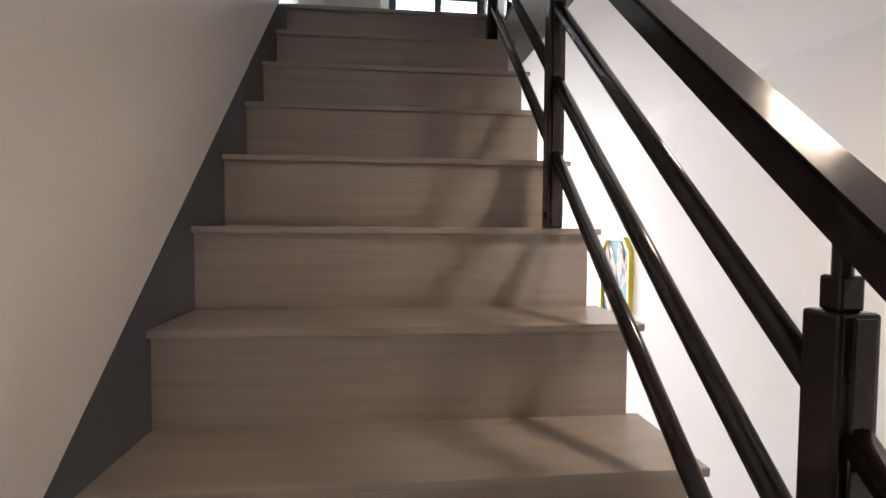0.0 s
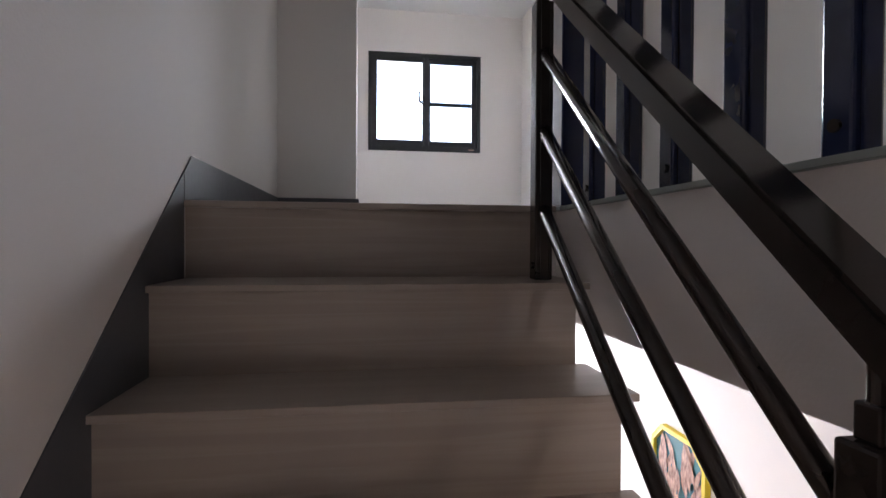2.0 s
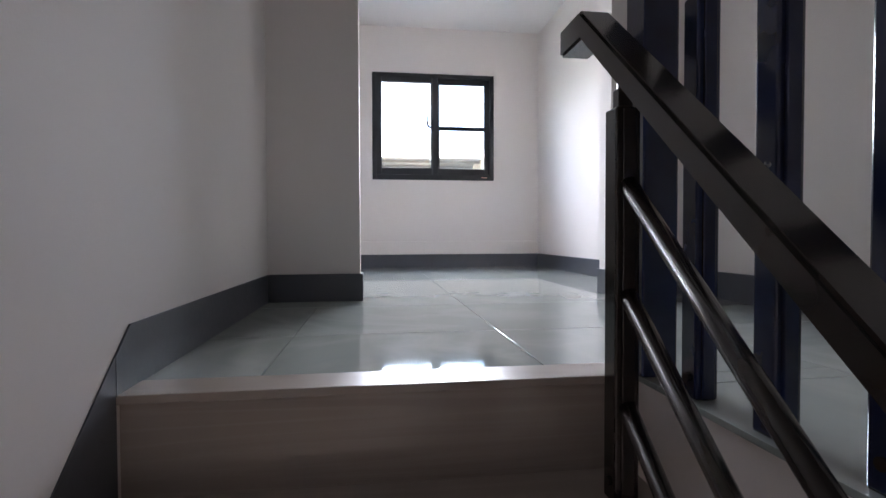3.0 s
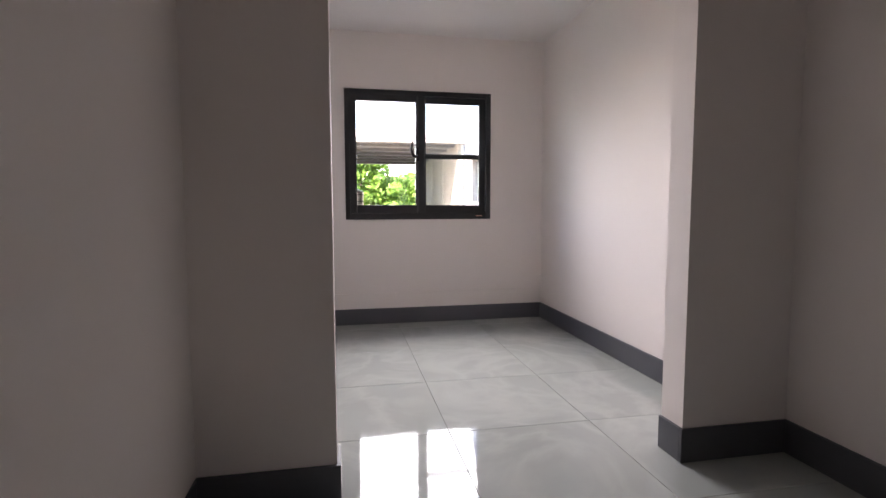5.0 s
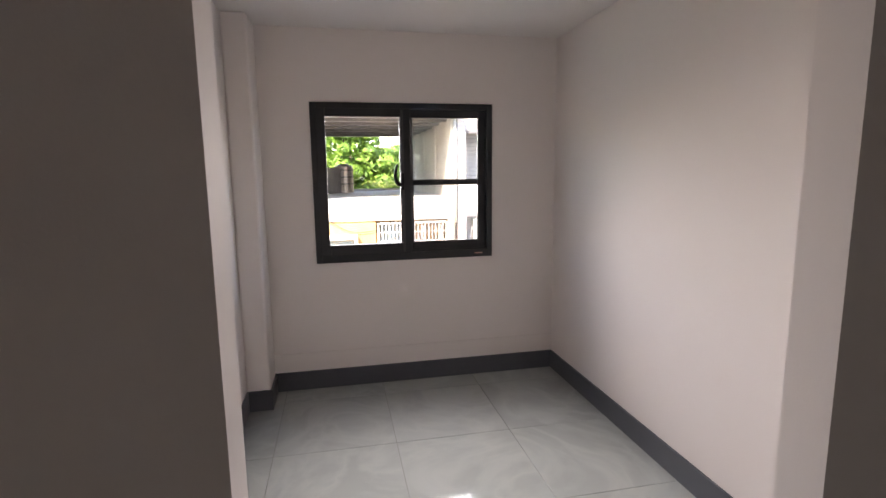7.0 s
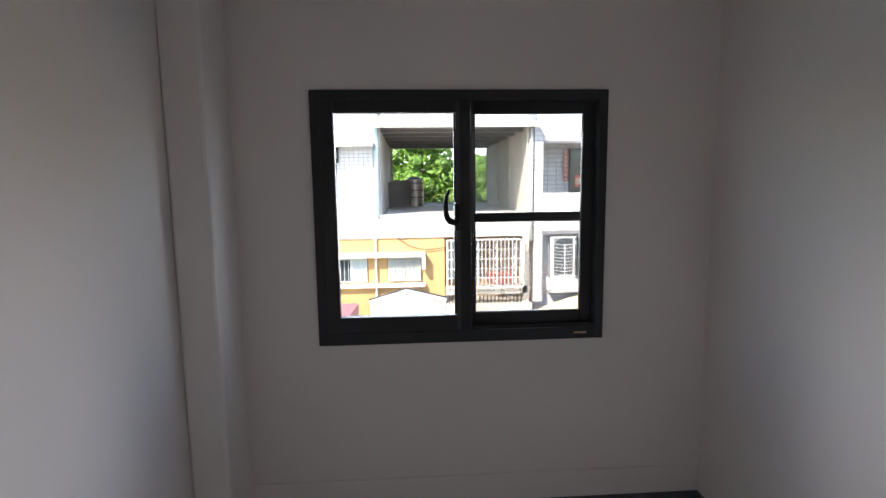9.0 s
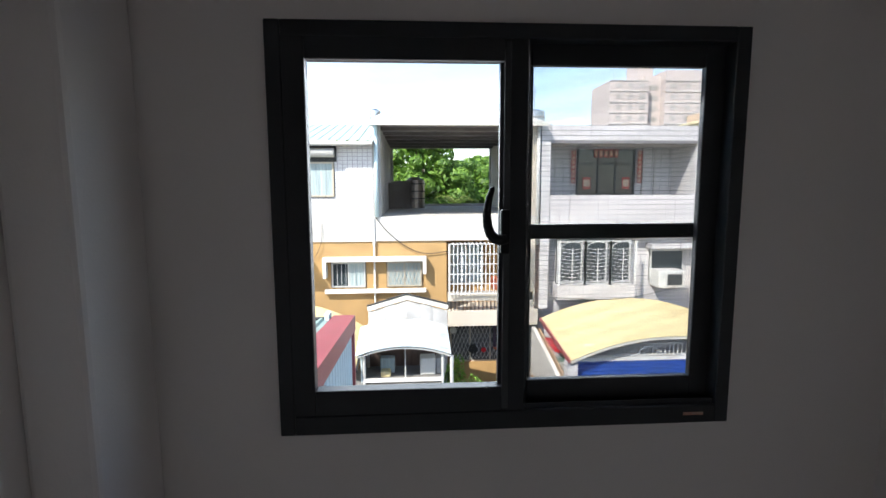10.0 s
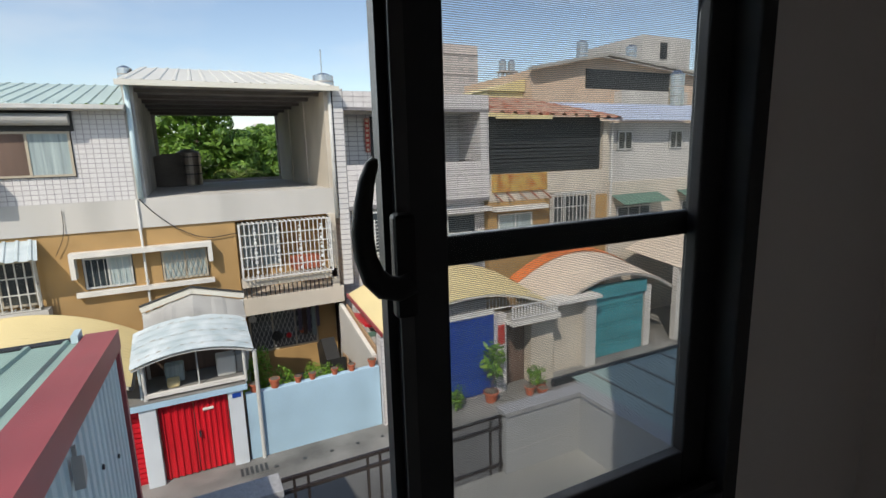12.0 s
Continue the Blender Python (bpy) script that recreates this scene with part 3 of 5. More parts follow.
# grey glass colour with the pale reflections on the panes mixed in
M_GREYGLASS = material("grey_window_glass_with_reflections", (0.13, 0.135, 0.14), 0.2, vary=0.4, scale=1.6, bump=0.0)
M_CURTAIN = material("pale_blue_curtain", (0.42, 0.50, 0.50), 0.8, second=(0.22, 0.28, 0.29), scale=9, bump=0.0, stretch=(1.4, 1, 0.05))
M_BROWN = material("brown_curtain", (0.14, 0.09, 0.07), 0.8, vary=0.3, scale=7, stretch=(1, 1, 0.1), bump=0.0)
M_ALU = material("beige_aluminium_frame", (0.45, 0.39, 0.30), 0.4, vary=0.08)
M_WHITEBAR = material("white_painted_iron", (0.70, 0.70, 0.69), 0.45, vary=0.1)
M_ROOFW = material("pale_cream_metal_roof", (0.66, 0.64, 0.57), 0.4, vary=0.08, scale=0.8, bump=0.03)
M_ROOFG = material("pale_green_metal_roof", (0.47, 0.58, 0.53), 0.4, vary=0.08, scale=0.8, bump=0.03)
M_SHEDG = material("grey_green_metal_roof", (0.31, 0.46, 0.40), 0.45, vary=0.12, scale=1.2, bump=0.03)
M_SHEDRED = material("dark_red_painted_steel", (0.33, 0.065, 0.07), 0.45, vary=0.15, scale=1.6)
M_SHEDBLUE = material("pale_blue_steel_cladding", (0.49, 0.63, 0.68), 0.45, vary=0.07, scale=1.2)
M_REDGATE = material("bright_red_painted_gate", (0.55, 0.012, 0.022), 0.4, vary=0.2, scale=2.5, stretch=(1, 1, 0.4))
M_BLUEWALL = material("pale_blue_painted_wall", (0.36, 0.53, 0.66), 0.75, vary=0.15, scale=0.8, bump=0.15)
M_PILLAR = material("pale_blue_white_paint", (0.58, 0.63, 0.68), 0.7, vary=0.1, scale=1.5)
M_BLUESHUT = material("royal_blue_roller_shutter", (0.012, 0.06, 0.32), 0.4, vary=0.15, scale=1.5)
M_TEAL = material("teal_roller_shutter", (0.04, 0.24, 0.28), 0.5, vary=0.2, scale=1.4)
M_CREAMROOF = material("cream_yellow_metal_vault", (0.68, 0.56, 0.30), 0.45, vary=0.07, scale=1.2)
M_PINKROOF = material("faded_cream_metal_vault", (0.62, 0.52, 0.42), 0.5, vary=0.1, scale=1.0)
M_ORANGE = material("orange_faded_metal", (0.62, 0.17, 0.05), 0.5, vary=0.25, scale=1.5)
M_POLY = material("cloudy_translucent_sheet", (0.36, 0.44, 0.47), 0.4, second=(0.58, 0.64, 0.66), scale=3.2, bump=0.1)
M_DIRTYW = material("stained_grey_white_sheet", (0.33, 0.325, 0.31), 0.7, vary=0.25, scale=1.5)
M_RUST = material("rusty_red_roof_sheet", (0.30, 0.075, 0.035), 0.7, second=(0.48, 0.36, 0.27), scale=2.2, stretch=(0.6, 1, 1))
M_RUSTSIGN = material("rusted_yellow_sign", (0.58, 0.44, 0.13), 0.7, second=(0.36, 0.085, 0.02), scale=3.2)
M_SHUTDARK = material("dark_grey_louvre", (0.030, 0.033, 0.035), 0.6, vary=0.2, scale=2)
M_TERRA = material("terracotta", (0.45, 0.12, 0.06), 0.7, vary=0.15, scale=5)
M_STEEL = material("stainless_steel", (0.60, 0.60, 0.60), 0.25, metal=1.0, vary=0.1, scale=3, bump=0.0)
M_DULLSTEEL = material("dull_stained_steel", (0.24, 0.205, 0.18), 0.42, metal=0.8, vary=0.3, scale=3)
M_AC = material("off_white_appliance", (0.60, 0.60, 0.57), 0.5, vary=0.06)
M_REDPAPER = material("red_new_year_paper", (0.45, 0.05, 0.04), 0.6, vary=0.15, scale=6)
M_GOLD = material("pale_paper_ink", (0.62, 0.50, 0.36), 0.6)
M_PLANK = material("weathered_brown_board", (0.34, 0.22, 0.13), 0.8, vary=0.25, scale=5, bump=0.3, stretch=(4, 0.6, 4))
M_MAUVE = material("mauve_grey_cloth", (0.20, 0.17, 0.24), 0.9, vary=0.2, scale=7)
M_BARK = material("grey_brown_bark", (0.13, 0.10, 0.075), 0.9, vary=0.3, scale=8, bump=0.6, bump_scale=20)
M_PIPE = material("pale_plastic_pipe", (0.52, 0.52, 0.50), 0.5, vary=0.1)
M_CABLE = material("black_cable", (0.015, 0.015, 0.015), 0.6)
M_TOWER = material("pale_tower_render", (0.56, 0.49, 0.46), 0.8, vary=0.06, scale=0.1, bump=0.0)
M_BLUEROOF = material("pale_blue_metal_roof", (0.40, 0.45, 0.55), 0.45, vary=0.08, scale=0.6)
M_GREENAWN = material("faded_green_awning", (0.11, 0.20, 0.16), 0.6, vary=0.15)
M_TEALSHEET = material("grey_teal_roof_sheet", (0.27, 0.37, 0.345), 0.4, vary=0.15, scale=0.7)
M_TANRENDER = material("peach_tan_render", (0.58, 0.44, 0.34), 0.8, vary=0.12, scale=0.7, bump=0.1)
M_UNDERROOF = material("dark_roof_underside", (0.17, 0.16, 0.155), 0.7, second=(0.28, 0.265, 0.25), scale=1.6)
M_PURLIN = material("grey_brown_steel_purlin", (0.13, 0.115, 0.105), 0.6, vary=0.2, scale=3)
# uneven dark brown to grey tone of the low wall stub
M_DARKSTUB = material("dark_brown_plaster", (0.075, 0.06, 0.052), 0.9, second=(0.2, 0.18, 0.165), scale=1.1, bump=0.4)
M_REDLINE = material("faded_red_road_paint", (0.48, 0.16, 0.16), 0.8, vary=0.2, scale=3)


def leaf_material(name, a, b):
    m = bpy.data.materials.new(name)
    m.use_nodes = True
    n, l = m.node_tree.nodes, m.node_tree.links
    p = n["Principled BSDF"]
    g, r = n.new("ShaderNodeNewGeometry"), n.new("ShaderNodeValToRGB")
    r.color_ramp.elements[0].color, r.color_ramp.elements[1].color = (*a, 1), (*b, 1)
    l.new(g.outputs["Random Per Island"], r.inputs["Fac"])
    l.new(r.outputs["Color"], p.inputs["Base Color"])
    p.inputs["Roughness"].default_value = 0.5
    t, x = n.new("ShaderNodeBsdfTranslucent"), n.new("ShaderNodeMixShader")
    l.new(r.outputs["Color"], t.inputs["Color"])
    x.inputs[0].default_value = 0.3
    l.new(p.outputs[0], x.inputs[1])
    l.new(t.outputs[0], x.inputs[2])
    l.new(x.outputs[0], n["Material Output"].inputs["Surface"])
    return m


M_LEAF = leaf_material("mango_leaves", (0.04, 0.125, 0.018), (0.23, 0.40, 0.06))
M_LEAF2 = leaf_material("bright_shrub_leaves", (0.06, 0.20, 0.02), (0.26, 0.44, 0.05))
M_PALM = leaf_material("palm_leaves", (0.12, 0.20, 0.04), (0.30, 0.36, 0.10))


def ribbed(corners, pitch, depth, width=0.35, thick=0.004):
    """A metal sheet between four corners (a, b along the top; c, d below), with raised ribs that run from top to bottom."""
    a, b, c, d = [Vector(v) for v in corners]
    n = max(int((b - a).length / pitch), 1)
    nrm = (b - a).cross(d - a).normalized()
    if nrm.z < 0 or (abs(nrm.z) < 0.05 and nrm.y > 0):
        nrm = -nrm
    us, hs = [], []
    for i in range(n):
        for f, h in ((0.0, 0), (0.5 - width / 2, 0), (0.5 - width / 4, 1), (0.5 + width / 4, 1), (0.5 + width / 2, 0)):
            us.append((i + f) / n), hs.append(h * depth)
    us.append(1.0), hs.append(0)
    bm = bmesh.new()
    top = [[bm.verts.new(a.lerp(b, u) + nrm * (h + o)) for u, h in zip(us, hs)] for o in (0, -thick)]
    low = [[bm.verts.new(d.lerp(c, u) + nrm * (h + o)) for u, h in zip(us, hs)] for o in (0, -thick)]
    for k in (0, 1):
        for i in range(len(us) - 1):
            bm.faces.new((top[k][i], top[k][i + 1], low[k][i + 1], low[k][i]))
    for row in (top, low):
        for i in range(len(us) - 1):
            bm.faces.new((row[0][i], row[0][i + 1], row[1][i + 1], row[1][i]))
    for i in (0, -1):
        bm.faces.new((top[0][i], low[0][i], low[1][i], top[1][i]))
    return bm


def vault(x0, x1, y0, y1, z_edge, rise, back_lift=0.0, pitch=0.13, depth=0.02, thick=0.012, seg=26):
    """A curved sheet roof: the arch spans x0..x1, and its ribs run over the arch."""
    bm = bmesh.new()
    rows = max(int((y1 - y0) / (pitch / 2)), 2)
    shells = []
    for o in (0.0, -thick):
        grid = []
        for j in range(rows + 1):
            y = y0 + (y1 - y0) * j / rows
            lift = back_lift * j / rows + (depth if j % 2 else 0.0) + o
            grid.append([bm.verts.new((x0 + (x1 - x0) * i / seg, y, z_edge + lift + rise * (1 - (2 * i / seg - 1) ** 2))) for i in range(seg + 1)])
        shells.append(grid)
    for g in shells:
        for j in range(rows):
            for i in range(seg):
                bm.faces.new((g[j][i], g[j][i + 1], g[j + 1][i + 1], g[j + 1][i]))
    p, q = shells
    for i in range(seg):
        for j in (0, rows):
            bm.faces.new((p[j][i], p[j][i + 1], q[j][i + 1], q[j][i]))
    for j in range(rows):
        for i in (0, seg):
            bm.faces.new((p[j][i], p[j + 1][i], q[j + 1][i], q[j][i]))
    return bm


def arch_fascia(x0, x1, y, z_edge, rise, h, seg=26, t=0.03):
    """A curved strip under the front edge of a vault."""
    pts = [(x0 + (x1 - x0) * i / seg, z_edge + rise * (1 - (2 * i / seg - 1) ** 2)) for i in range(seg + 1)]
    bm = bmesh.new()
    for (a, za), (b, zb) in zip(pts[:-1], pts[1:]):
        bar((a, y, za), (b, y, zb), t, h, bm)
    return bm


def grille(name, x0, x1, z0, z1, y, parent, step=0.11, cross=3, r=0.011, mat=None, depth=0.0):
    """Painted window bars: uprights and cross rails; a box grille when depth is given."""
    mat = mat or M_WHITEBAR
    bm = bmesh.new()
    n = int((x1 - x0) / step)
    for i in range(n + 1):
        x = x0 + (x1 - x0) * i / n
        box(x - r, x + r, y - r, y + r, z0, z1, bm)
    for j in range(cross):
        z = z0 + (z1 - z0) * j / (cross - 1)
        box(x0 - r, x1 + r, y - 1.3 * r, y + 1.3 * r, z - r, z + r, bm)
    if depth:
        for x in (x0, x1):
            for k in range(1, 4):
                box(x - r, x + r, y + depth * k / 4 - r, y + depth * k / 4 + r, z0, z1, bm)
            for z in (z0, z1, (z0 + z1) / 2):
                box(x - r, x + r, y, y + depth, z - r, z + r, bm)
        for i in range(n + 1):
            x = x0 + (x1 - x0) * i / n
            for z in (z0, z1):
                box(x - r, x + r, y, y + depth, z - r, z + r, bm)
    return part(name, bm, mat, parent)


def far_window(x0, x1, z0, z1, y, parent, panes=2, frame=None, fill=None, t=0.05):
    """A sliding window set into a far wall: frame, panes, cloth behind the glass."""
    frame = frame or M_ALU
    w = part("window", box(x0 - 0.02, x1 + 0.02, y - 0.005, y + 0.06, z0 - 0.02, z1 + 0.02), M_SHUTDARK, parent)
    bm = bmesh.new()
    for a, b, c, d in ((x0, x0 + t, z0, z1), (x1 - t, x1, z0, z1), (x0 + t, x1 - t, z0, z0 + t), (x0 + t, x1 - t, z1 - t, z1)):
        box(a, b, y - 0.05, y, c, d, bm)
    for i in range(1, panes):
        x = x0 + (x1 - x0) * i / panes
        box(x - t / 2, x + t / 2, y - 0.045, y, z0 + t, z1 - t, bm)
    part("window_frame", bm, frame, w)
    for i in range(panes):
        a, b = x0 + (x1 - x0) * i / panes, x0 + (x1 - x0) * (i + 1) / panes
        part("pane", box(a + t / 2, b - t / 2, y - 0.022, y - 0.012, z0 + t, z1 - t), (fill or [M_DARKGLASS])[i % len(fill or [1])], w)
    return w


# ---- ground, road, pavement ----
structure("ground", box(-300, 400, -300, 900, GROUND - 0.3, GROUND - 0.02), M_CONC, "grey concrete ground", "ground")
structure("road", box(-40, 60, 9.4, 13.35, GROUND - 0.02, GROUND), M_ASPHALT, "narrow worn grey asphalt lane", "road")
structure("pavement", box(-40, 60, 13.35, FENCE + 3.1, GROUND - 0.02, GROUND + 0.05, bevel=0.01), M_CONC, "stained concrete apron before the houses", "pavement")
structure("road_marking", box(-40, 60, 9.75, 9.85, GROUND, GROUND + 0.004), M_REDLINE, "faded red road edge line", "road marking")
rnd = random.Random(7)
for i in range(7):
    x = 1.9 + 0.62 * i
    tagged(part("drain_hole", rod((x, 13.95, GROUND + 0.047), (x, 13.95, GROUND + 0.056), 0.05, seg=10), M_SHUTDARK), "small dark round drain hole in the concrete apron", "drain", "drain holes")
for x in (1.45, 4.9):
    dg = thing("drain_grate", (x, 14.05, GROUND + 0.05), "rusty iron drain grate set in the concrete", "drain", "drain grates")
    part("rim", box(x - 0.34, x + 0.34, 13.85, 14.25, GROUND + 0.045, GROUND + 0.058), M_CONC, dg)
    for k in range(6):
        part("slot", box(x - 0.28 + k * 0.1, x - 0.22 + k * 0.1, 13.9, 14.2, GROUND + 0.055, GROUND + 0.062), M_SHUTDARK, dg)

# ---- own terrace in front of the storey below ----
TER, YT = -3.10, 8.62
structure("floor_terrace", box(-0.15, 5.85, Y_WIN + W, YT, TER - 0.2, TER), M_TERRACE, "grey screed terrace floor", "floor")
structure("wall_front_below", box(-0.15, 5.85, 3.95, 8.5, GROUND, TER - 0.2), M_CONC, "concrete wall under the terrace")
structure("wall_terrace_left", box(-0.15, 1.36, YT - 0.13, YT + 0.13, TER - 0.6, -2.33), M_CONC, "low concrete parapet of the terrace")
structure("trim_coping", box(-0.17, 1.38, YT - 0.18, YT + 0.18, -2.33, -2.24, bevel=0.01), M_GRANITE, "speckled grey granite coping", "coping")
structure("wall_terrace_right", box(4.36, 5.66, YT - 0.1, YT + 0.1, TER - 0.6, -2.22), M_PARAPET, "grey tiled parapet of the terrace")
structure("wall_terrace_side", box(5.66, 5.86, 3.8, YT + 0.1, TER - 0.6, -2.22), M_PARAPET, "grey tiled side parapet of the terrace")
structure("trim_coping", prism([(4.34, YT - 0.13), (5.63, YT - 0.13), (5.63, 3.8), (5.89, 3.8), (5.89, YT + 0.13), (4.34, YT + 0.13)], "z", -2.22, -2.16), M_GRANITE, "pale grey stone coping", "coping")
ter = thing("terrace_railing", (2.86, YT, TER), "black iron terrace railing with paired uprights", "railing")
for z in (-2.24, -2.40, -2.98):
    part("rail_bar", box(1.38, 4.36, YT - 0.02, YT + 0.02, z - 0.022, z + 0.022, bevel=0.004), M_RAIL, ter)
for i in range(4):
    for dx in (0.0, 0.16):
        x = 1.52 + i * 0.88 + dx
        part("upright", box(x - 0.016, x + 0.016, YT - 0.016, YT + 0.016, TER, -2.24, bevel=0.003), M_RAIL, ter)
# neighbour's sheet roof beside the terrace
nb = thing("carport_roof", (9.0, 6.5, GROUND), "flat grey-teal sheet roof beside the terrace", "roof")
for i in range(9):
    x0 = 5.49 + i * 0.79
    part("roof_sheet", box(max(x0, 5.90) + 0.02, x0 + 0.77, 4.0, 9.0, -2.20, -2.185), M_TEALSHEET, nb)
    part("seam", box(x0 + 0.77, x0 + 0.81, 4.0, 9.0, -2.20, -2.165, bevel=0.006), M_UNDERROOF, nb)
part("front_beam", box(5.55, 12.7, 9.0, 9.06, -2.27, -2.15, bevel=0.006), M_FRAME, nb)
for x in (6.1, 12.5):
    part("post", box(x, x + 0.12, 8.83, 8.95, GROUND, -2.2), M_FRAME, nb)

# ---- the green-roofed shed beside the house ----
shed = thing("steel_shed", (-2.2, 7.3, GROUND), "pale blue steel shed with green roof and dark red trim", "shed")
SY0, SY1, SZ1, SZ0 = 4.7, 9.26, -0.44, 0.0
part("wall", ribbed([(-0.07, SY0, SZ0 - 0.16), (-0.07, SY1, SZ1 - 0.16), (-0.07, SY1, GROUND), (-0.07, SY0, GROUND)], 0.19, 0.022, 0.5), M_SHEDBLUE, shed, "pale blue ribbed side wall")
part("wall", ribbed([(-4.5, SY1, SZ1 - 0.1), (-0.09, SY1, SZ1 - 0.1), (-0.09, SY1, GROUND), (-4.5, SY1, GROUND)], 0.19, 0.02, 0.5), M_SHEDBLUE, shed)
part("roof", ribbed([(-4.5, SY0, SZ0), (-0.32, SY0, SZ0), (-0.32, SY1, SZ1), (-4.5, SY1, SZ1)], 0.31, 0.032, 0.2), M_SHEDG, shed, "grey-green ribbed roof")
part("rake_trim", prism([(SY0, SZ0 + 0.05), (SY1 + 0.1, SZ1 + 0.04), (SY1 + 0.1, SZ1 - 0.17), (SY0, SZ0 - 0.17)], "x", -0.33, -0.035), M_SHEDRED, shed, "dark red folded rake trim")
part("corner_trim", box(-0.16, -0.04, SY1 - 0.06, SY1 + 0.05, GROUND, SZ1 - 0.17), M_SHEDRED, shed, "dark red corner trim")
part("gutter", box(-4.5, -0.33, SY1 + 0.01, SY1 + 0.13, SZ1 - 0.08, SZ1 + 0.015), M_FRAME, shed, "dark grey gutter")
part("clip", box(-0.42, -0.36, SY1 - 0.12, SY1 + 0.12, SZ1 + 0.02, SZ1 + 0.10), M_SHEDBLUE, shed)
vh = part("vent_hood", prism([(6.74, -0.66), (6.84, -0.60), (6.82, -0.48), (6.76, -0.44)], "x", -0.05, 0.01), M_GREY_IN, shed, "small bent steel vent hood")
part("bracket", box(-0.045, -0.02, 6.78, 6.80, -0.45, -0.38), M_GREY_IN, vh)
for i in range(4):
    for j in range(3):
        y = 5.4 + j * 1.3
        part("roof_screw", rod((-0.78 - i * 0.92, y, SZ0 + (SZ1 - SZ0) * (y - SY0) / (SY1 - SY0)), (-0.78 - i * 0.92, y, SZ0 + (SZ1 - SZ0) * (y - SY0) / (SY1 - SY0) + 0.03), 0.03, seg=8), M_SHUTDARK, shed)
for y, z in ((7.6, -1.0), (8.3, -1.3), (6.4, -1.2), (8.0, -2.0)):
    part("rivet", rod((-0.05, y, z), (-0.035, y, z), 0.022, seg=8), M_SHUTDARK, shed)

# ---- the white-tiled house with the green roof ----
ha = thing("tiled_house", (-3.2, F + 4, GROUND), "white-tiled upper floor over ochre walls, pale green metal roof", "house")
part("upper_wall", box(-7.5, -0.34, F, F + 8, 0.45, 2.60), M_WTILE, ha, "white square tiles with dark joints")
part("floor_band", box(-7.5, -0.34, F - 0.02, F + 8, -0.26, 0.45), M_BAND, ha, "grimy white concrete band")
part("lower_wall", box(-7.5, 1.82, F + 0.02, F + 8, GROUND, -0.26), M_TAN, ha, "ochre wall")
part("roof", ribbed([(-7.5, F + 4.2, 3.62), (-0.30, F + 4.2, 3.62), (-0.30, F - 0.35, 2.66), (-7.5, F - 0.35, 2.66)], 0.28, 0.03, 0.3), M_ROOFG, ha, "pale green ribbed metal roof")
part("eave", box(-7.5, -0.30, F - 0.38, F - 0.26, 2.52, 2.65), M_BAND, ha)
part("gutter", box(-7.5, -0.32, F - 0.46, F - 0.36, 2.55, 2.63), M_PIPE, ha)
far_window(-4.75, -1.47, 1.07, 2.08, F, ha, 4, M_ALU, [M_CURTAIN, M_BROWN, M_BROWN, M_CURTAIN])
part("lintel", box(-4.9, -1.38, F - 0.03, F, 2.08, 2.56), M_SHUTDARK, ha)
part("awning_roll", rod((-4.9, F - 0.22, 2.33), (-1.42, F - 0.22, 2.33), 0.13, seg=14), M_DIRTYW, ha, "rolled grey awning")
acu = thing("air_conditioner", (-3.45, F - 0.25, 0.62), "off-white outdoor air conditioner unit on wall brackets", "air conditioner")
part("body", box(-3.95, -2.98, F - 0.42, F - 0.08, 0.66, 1.18, bevel=0.02), M_AC, acu)
part("fan_grille", rod((-3.62, F - 0.435, 0.93), (-3.62, F - 0.42, 0.93), 0.2, seg=20), M_SHUTDARK, acu)
for x in (-3.85, -3.15):
    part("bracket", prism([(F - 0.4, 0.66), (F, 0.66), (F, 0.45)], "x", x, x + 0.04), M_STEEL, acu)
# lower floor: left window with awning
far_window(-4.6, -2.55, -1.85, -0.78, F + 0.02, ha, 3, M_ALU, [M_DARKGLASS])
grille("window_bars", -4.7, -2.5, -1.9, -0.75, F - 0.3, ha, 0.16, 4, 0.012, M_PIPE, 0.3)
part("window_ledge", box(-4.9, -2.35, F - 0.34, F + 0.02, -2.12, -1.93), M_BAND, ha)
part("awning", ribbed([(-5.0, F, -0.34), (-2.42, F, -0.34), (-2.30, F - 0.75, -0.70), (-5.0, F - 0.75, -0.70)], 0.22, 0.03, 0.4), M_POLY, ha, "pale corrugated awning with rust spots")
# lower floor: the hooded pair of windows
far_window(-1.62, -0.62, -1.63, -0.88, F + 0.02, ha, 2, M_PIPE, [M_DARKGLASS, M_CURTAIN], 0.04)
far_window(0.03, 1.07, -1.63, -0.88, F + 0.02, ha, 2, M_ALU, [M_CURTAIN], 0.04)
hood = part("window_hood", box(-1.84, 1.20, F - 0.28, F + 0.02, -0.83, -0.71), M_TRIM, ha, "white concrete window hood")
for x in (-1.84, 1.10):
    part("cheek", box(x, x + 0.10, F - 0.28, F + 0.02, -1.22 if x > 0 else -1.32, -0.83), M_TRIM, hood)
part("window_sill", box(-1.82, 1.19, F - 0.14, F + 0.02, -1.80, -1.69), M_TRIM, ha)
lat = bmesh.new()
for i in range(9):
    x = 0.08 + i * 0.118
    bar((x, F - 0.06, -1.62), (min(x + 0.118, 1.06), F - 0.06, -1.25), 0.010, 0.012, lat)
    bar((x, F - 0.06, -0.9), (min(x + 0.118, 1.06), F - 0.06, -1.25), 0.010, 0.012, lat)
    bar((min(x + 0.118, 1.06), F - 0.061, -1.62), (x, F - 0.061, -1.25), 0.010, 0.012, lat)
    bar((min(x + 0.118, 1.06), F - 0.061, -0.9), (x, F - 0.061, -1.25), 0.010, 0.012, lat)
part("lattice", lat, M_ALU, ha, "cream diamond lattice")
bb = bmesh.new()
